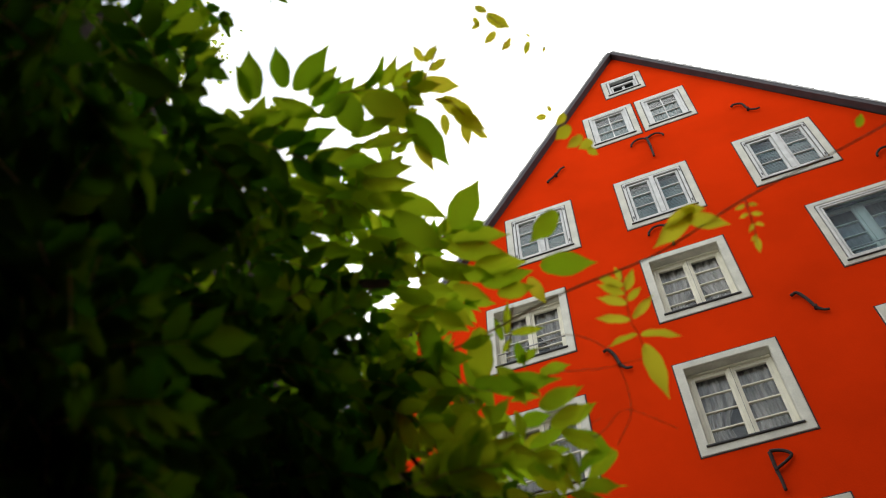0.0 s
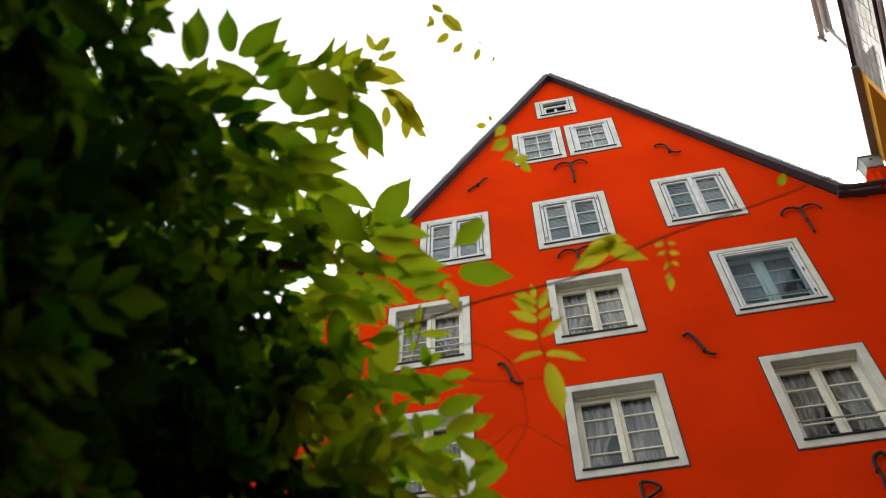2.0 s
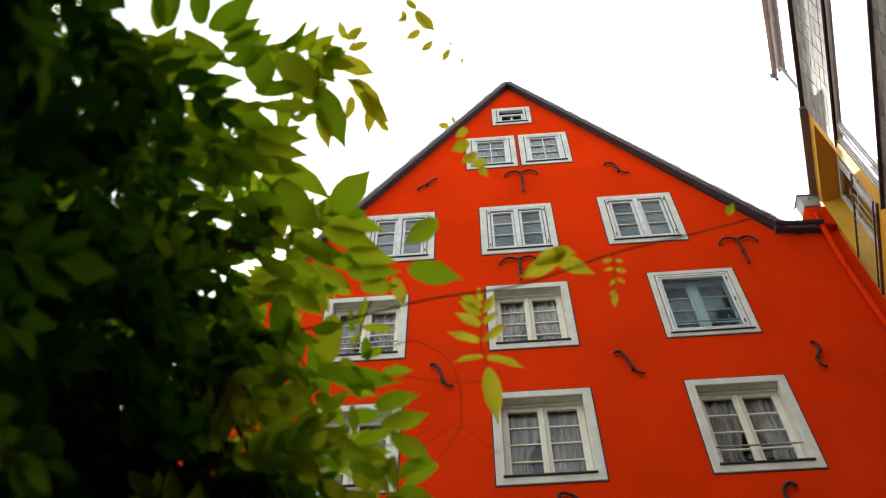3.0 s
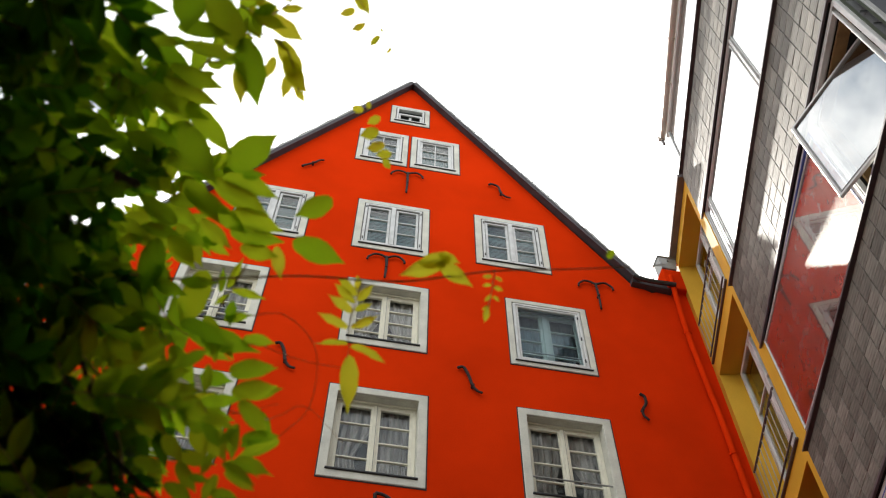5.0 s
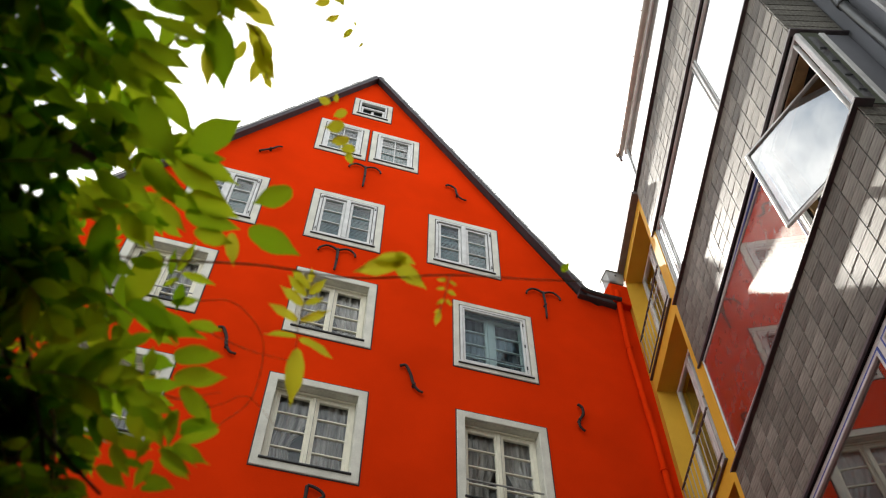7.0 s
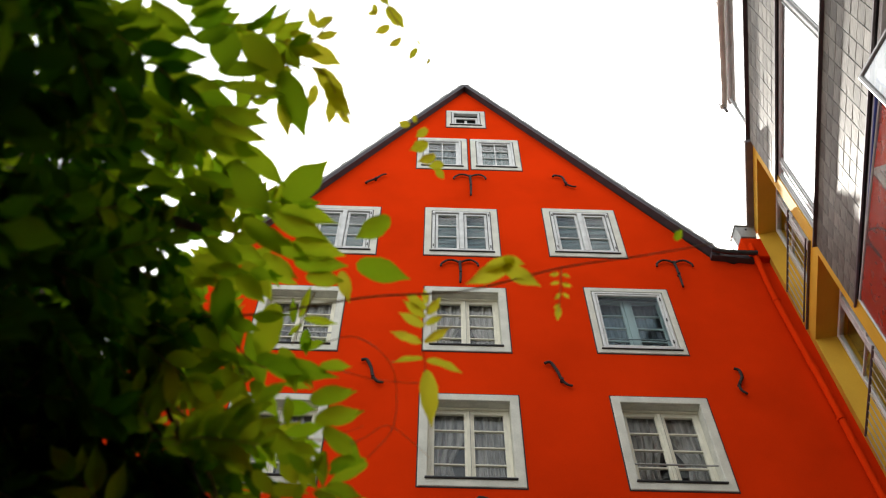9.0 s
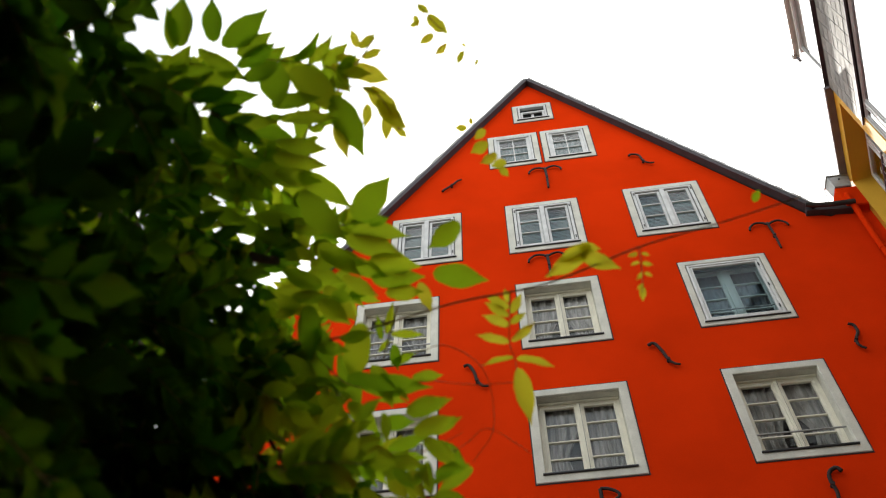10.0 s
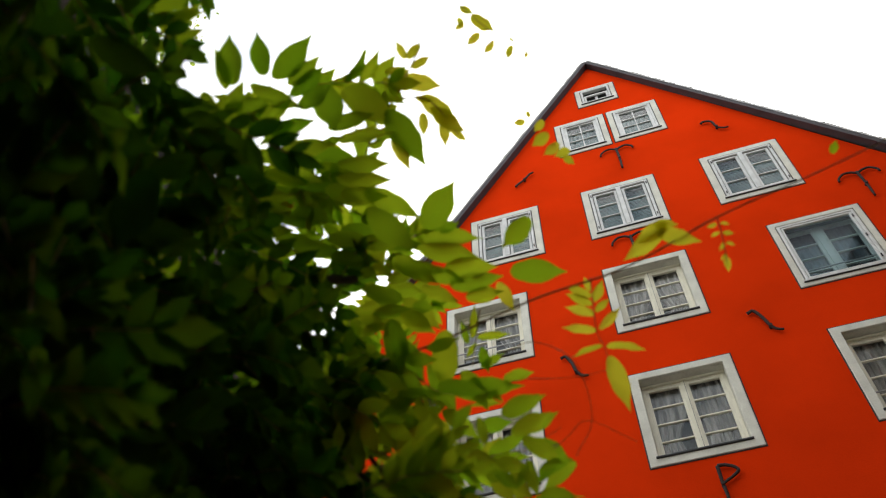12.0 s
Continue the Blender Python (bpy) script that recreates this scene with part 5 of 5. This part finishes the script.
leaflet((-0.207, 0.932, 2.484), (-0.154, 0.936, 2.490), LEAF, 0.43)
leaflet((-0.271, 0.971, 2.482), (-0.218, 0.983, 2.484), LEAF, 0.30)
leaflet((-0.214, 0.960, 2.431), (-0.144, 0.950, 2.454), LEAF, 0.31)
leaflet((-0.188, 0.976, 2.406), (-0.130, 0.967, 2.425), LEAF, 0.34)
leaflet((-0.266, 0.999, 2.459), (-0.212, 1.007, 2.464), LEAF, 0.52)
leaflet((-0.260, 1.026, 2.427), (-0.192, 1.023, 2.446), LEAF, 0.34)
leaflet((-0.190, 1.035, 2.444), (-0.134, 1.073, 2.414), LEAF, 0.36)
leaflet((-0.293, 1.001, 2.397), (-0.264, 0.981, 2.426), LEAF, 0.65)
leaflet((-0.322, 1.003, 2.438), (-0.378, 1.010, 2.411), LEAF, 0.43)
leaflet((-0.343, 0.972, 2.460), (-0.405, 0.978, 2.430), LEAF, 0.43)
leaflet((-0.316, 0.958, 2.411), (-0.270, 0.956, 2.427), LEAF, 0.43)
leaflet((-0.374, 0.871, 2.520), (-0.335, 0.946, 2.469), LEAF, 0.41)
leaflet((-0.324, 0.896, 2.525), (-0.298, 0.978, 2.460), LEAF, 0.41)
leaflet((-0.314, 0.948, 2.466), (-0.266, 0.999, 2.430), LEAF, 0.39)
leaflet((-0.376, 0.902, 2.472), (-0.306, 0.923, 2.477), LEAF, 0.34)
leaflet((-0.406, 0.905, 2.435), (-0.339, 0.905, 2.460), LEAF, 0.39)
leaflet((-0.267, 0.899, 2.492), (-0.242, 0.956, 2.447), LEAF, 0.39)
leaflet((-0.351, 0.911, 2.445), (-0.307, 0.948, 2.425), LEAF, 0.43)
leaflet((-0.392, 0.844, 2.472), (-0.349, 0.883, 2.455), LEAF, 0.39)
leaflet((-0.250, 0.932, 2.491), (-0.215, 0.964, 2.470), LEAF, 0.34)
leaflet((-0.249, 0.978, 2.325), (-0.211, 0.956, 2.359), LEAF, 0.60)
leaflet((-0.213, 0.998, 2.360), (-0.215, 1.035, 2.317), LEAF, 0.47)
leaflet((-0.184, 0.962, 2.337), (-0.180, 1.000, 2.295), LEAF, 0.39)
leaflet((-0.122, 1.017, 2.365), (-0.181, 1.035, 2.334), LEAF, 0.39)
leaflet((-0.332, 0.980, 2.332), (-0.280, 0.967, 2.364), LEAF, 0.52)
leaflet((-0.252, 1.003, 2.354), (-0.224, 1.033, 2.328), LEAF, 0.52)
leaflet((-0.196, 1.037, 2.328), (-0.120, 1.053, 2.323), LEAF, 0.21)
leaflet((-0.297, 1.009, 2.332), (-0.247, 1.032, 2.321), LEAF, 0.34)
leaflet((-0.352, 0.983, 2.310), (-0.304, 0.978, 2.334), LEAF, 0.43)
leaflet((-0.308, 0.938, 2.325), (-0.359, 0.930, 2.313), LEAF, 0.39)
leaflet((-0.389, 0.960, 2.336), (-0.340, 0.955, 2.361), LEAF, 0.43)
leaflet((-0.267, 0.993, 2.292), (-0.202, 1.007, 2.293), LEAF, 0.34)
twig([(-0.409, 0.964, 2.345), (-0.257, 0.984, 2.380), (-0.142, 1.000, 2.389)], 0.0014)
twig([(-0.378, 0.831, 2.535), (-0.307, 0.925, 2.480), (-0.168, 0.947, 2.493)], 0.0014)
leaflet((-0.444, 0.229, 2.193), (-0.390, 0.290, 2.203), LEAF_SHADED, 0.47)
leaflet((-0.400, 0.300, 2.193), (-0.453, 0.349, 2.139), LEAF_SHADED, 0.47)
leaflet((-0.382, 0.322, 2.253), (-0.434, 0.316, 2.229), LEAF_SHADED, 0.47)
leaflet((-0.407, 0.173, 2.229), (-0.361, 0.226, 2.238), LEAF_SHADED, 0.47)
leaflet((-0.451, 0.119, 2.214), (-0.411, 0.170, 2.227), LEAF_SHADED, 0.47)
leaflet((-0.460, 0.352, 2.197), (-0.405, 0.391, 2.210), LEAF_SHADED, 0.47)
leaflet((-0.443, 0.380, 2.195), (-0.398, 0.404, 2.208), LEAF_SHADED, 0.47)
leaflet((-0.480, 0.521, 2.150), (-0.447, 0.515, 2.177), LEAF_SHADED, 0.47)
leaflet((-0.487, 0.542, 2.129), (-0.416, 0.574, 2.150), LEAF_SHADED, 0.47)
leaflet((-0.515, 0.483, 2.153), (-0.482, 0.493, 2.169), LEAF_SHADED, 0.47)
leaflet((-0.450, 0.253, 2.182), (-0.459, 0.313, 2.152), LEAF_SHADED, 0.47)
leaflet((-0.442, 0.148, 2.191), (-0.416, 0.196, 2.195), LEAF_SHADED, 0.47)
leaflet((-0.207, 0.899, 2.376), (-0.144, 0.890, 2.392), LEAF, 0.41)
leaflet((-0.199, 0.921, 2.355), (-0.133, 0.912, 2.372), LEAF, 0.41)
leaflet((-0.185, 0.929, 2.350), (-0.135, 0.963, 2.319), LEAF, 0.41)
leaflet((-0.173, 0.967, 2.310), (-0.120, 0.960, 2.323), LEAF, 0.41)
leaflet((-0.215, 0.959, 2.314), (-0.187, 0.988, 2.284), LEAF, 0.41)
leaflet((-0.188, 0.996, 2.275), (-0.140, 1.010, 2.264), LEAF, 0.41)
leaflet((-0.177, 0.985, 2.290), (-0.123, 0.996, 2.282), LEAF, 0.41)
leaflet((-0.197, 0.999, 2.270), (-0.212, 1.024, 2.237), LEAF, 0.41)
leaflet((-0.235, 0.944, 2.326), (-0.185, 0.957, 2.321), LEAF, 0.41)
leaflet((-0.202, 1.014, 2.251), (-0.158, 1.021, 2.248), LEAF, 0.41)
leaflet((-0.254, 0.987, 2.274), (-0.220, 1.015, 2.247), LEAF, 0.41)
leaflet((-0.284, 0.982, 2.272), (-0.275, 1.016, 2.233), LEAF, 0.41)
twig([(-0.379, 0.864, 2.296), (-0.326, 0.925, 2.248), (-0.293, 1.002, 2.161)], 0.004)
leaflet((-0.218, 0.879, 2.251), (-0.188, 0.901, 2.231), LEAF, 0.43)
leaflet((-0.199, 0.905, 2.226), (-0.206, 0.924, 2.202), LEAF, 0.43)
leaflet((-0.190, 0.897, 2.236), (-0.169, 0.883, 2.255), LEAF, 0.39)
leaflet((-0.181, 0.881, 2.255), (-0.167, 0.902, 2.233), LEAF, 0.43)
leaflet((-0.163, 0.899, 2.237), (-0.135, 0.888, 2.252), LEAF, 0.36)
leaflet((-0.168, 0.912, 2.222), (-0.130, 0.925, 2.210), LEAF, 0.30)
leaflet((-0.183, 0.913, 2.219), (-0.136, 0.932, 2.202), LEAF, 0.26)
leaflet((-0.192, 0.945, 2.178), (-0.157, 0.941, 2.188), LEAF, 0.34)
leaflet((-0.221, 0.924, 2.199), (-0.193, 0.928, 2.199), LEAF, 0.43)
leaflet((-0.262, 0.888, 2.232), (-0.232, 0.913, 2.210), LEAF, 0.47)
leaflet((-0.298, 0.879, 2.232), (-0.269, 0.888, 2.230), LEAF, 0.43)
leaflet((-0.292, 0.907, 2.201), (-0.248, 0.920, 2.197), LEAF, 0.43)
leaflet((-0.251, 0.929, 2.186), (-0.207, 0.946, 2.174), LEAF, 0.43)
leaflet((-0.284, 0.938, 2.166), (-0.245, 0.955, 2.154), LEAF, 0.43)
leaflet((-0.257, 0.853, 2.271), (-0.209, 0.871, 2.262), LEAF, 0.43)
leaflet((-0.260, 0.827, 2.296), (-0.226, 0.808, 2.321), LEAF, 0.39)
leaflet((-0.281, 0.806, 2.310), (-0.313, 0.824, 2.285), LEAF, 0.43)
leaflet((-0.269, 0.783, 2.334), (-0.200, 0.800, 2.333), LEAF, 0.39)
leaflet((-0.223, 0.824, 2.306), (-0.222, 0.856, 2.275), LEAF, 0.34)
leaflet((-0.304, 0.850, 2.262), (-0.270, 0.835, 2.285), LEAF, 0.39)
twig([(-0.374, 0.814, 2.268), (-0.343, 0.866, 2.226), (-0.323, 0.896, 2.199), (-0.298, 0.941, 2.150)], 0.0035, BARK)
twig([(-0.343, 0.866, 2.226), (-0.377, 0.839, 2.242), (-0.408, 0.811, 2.258)], 0.0035, BARK)
twig([(-0.323, 0.896, 2.199), (-0.283, 0.921, 2.181), (-0.235, 0.948, 2.161)], 0.0035, BARK)
twig([(-0.212, 0.935, 2.546), (-0.151, 0.930, 2.556), (-0.093, 0.968, 2.527), (-0.087, 1.035, 2.464), (-0.127, 1.071, 2.423)], 0.0009)
twig([(-0.173, 0.972, 2.518), (-0.106, 0.984, 2.512), (-0.020, 0.986, 2.510)], 0.0008)
twig([(-0.239, 1.020, 2.391), (-0.177, 1.010, 2.411), (-0.134, 1.001, 2.425)], 0.0007)
twig([(-0.166, 1.021, 2.392), (-0.128, 1.009, 2.410), (-0.091, 1.000, 2.425), (-0.026, 1.034, 2.393)], 0.0007)

# woody stems from the wall up into the crown
for line, radius in (([(-0.85, 0.75, 0.0), (-0.86, 0.8, 1.2), (-0.8, 0.75, 1.9), (-0.66, 0.66, 2.3), (-0.5, 0.66, 2.5), (-0.4, 0.75, 2.6)], 0.02),
                     ([(-0.86, 0.8, 1.2), (-0.8, 0.5, 1.9), (-0.7, 0.35, 2.2), (-0.6, 0.4, 2.5)], 0.014),
                     ([(-0.8, 0.75, 1.9), (-0.7, 0.9, 2.1), (-0.6, 1.0, 2.2), (-0.45, 1.02, 2.3)], 0.009)):
    part("stem", tube([HOME @ p for p in glide(line, 10)], radius, 8, taper=0.35), BARK, climber, "brown woody stem", smooth=True)
tagged(part("leaf_stalk", stalk, TWIG, climber), kind="stuff")
# the dense mass wears the tones with shade painted in
shaded_leaves.link("foliage", LEAF_MASS, "dense mass of green leaflets in darkened, shaded tones")
outer_leaves.link("young_foliage", LEAF_OUTER, "thin layer of light green leaflets")

# ---- a tree beyond the climber ----
tree = thing("tree", "tall broadleaf tree with small yellow-green leaves", "tree", at=pose(-6.5, 3.0, 0))
trunk = part("trunk", tube(glide([(0, 0, 0), (0.1, 0.05, 3), (0.0, 0.1, 6.5), (0.3, 0.0, 10), (0.6, 0, 12.5)], 6), 0.2, 10, taper=0.2), BARK, tree, smooth=True)
tree_rng = random.Random(5)
leaf_v, leaf_f = [], []
co, fs = PATTERNS[0]
for k in range(16):
    a = k * 2.4
    z = 6.5 + k * 0.38
    reach = 2.1 - 0.05 * k
    foot = Vector((0.03 * k, 0, z))
    tip = foot + Vector((math.cos(a) * reach, math.sin(a) * reach, 1.3))
    line = glide([foot, (foot + tip) / 2 + Vector((0, 0, 0.25)), tip], 4)
    part("limb", tube(line, 0.05, 6, taper=0.25), BARK, tree, smooth=True)
    for q in range(650):
        u = tree_rng.uniform(0.3, 1.05)
        p = foot + (tip - foot) * u + Vector([tree_rng.gauss(0, 0.2) for _ in range(3)])
        d = Vector([tree_rng.gauss(0, 1) for _ in range(3)]).normalized() * tree_rng.uniform(0.05, 0.08)
        m = np.array(leaf_pose(p, p + d, 0.7, Vector((tree_rng.gauss(0, 0.4), tree_rng.gauss(0, 0.4), 1))))
        leaf_f += [[i + len(co) * len(leaf_v) for i in f] for f in fs]
        leaf_v.append(co @ m[:3, :3].T + m[:3, 3])
mesh = bpy.data.meshes.new("crown")
mesh.from_pydata(np.concatenate(leaf_v).tolist(), [], leaf_f)
mesh.materials.append(FAR_LEAF)
crown = new("crown", mesh)
crown.parent = tree
tagged(crown, kind="stuff")
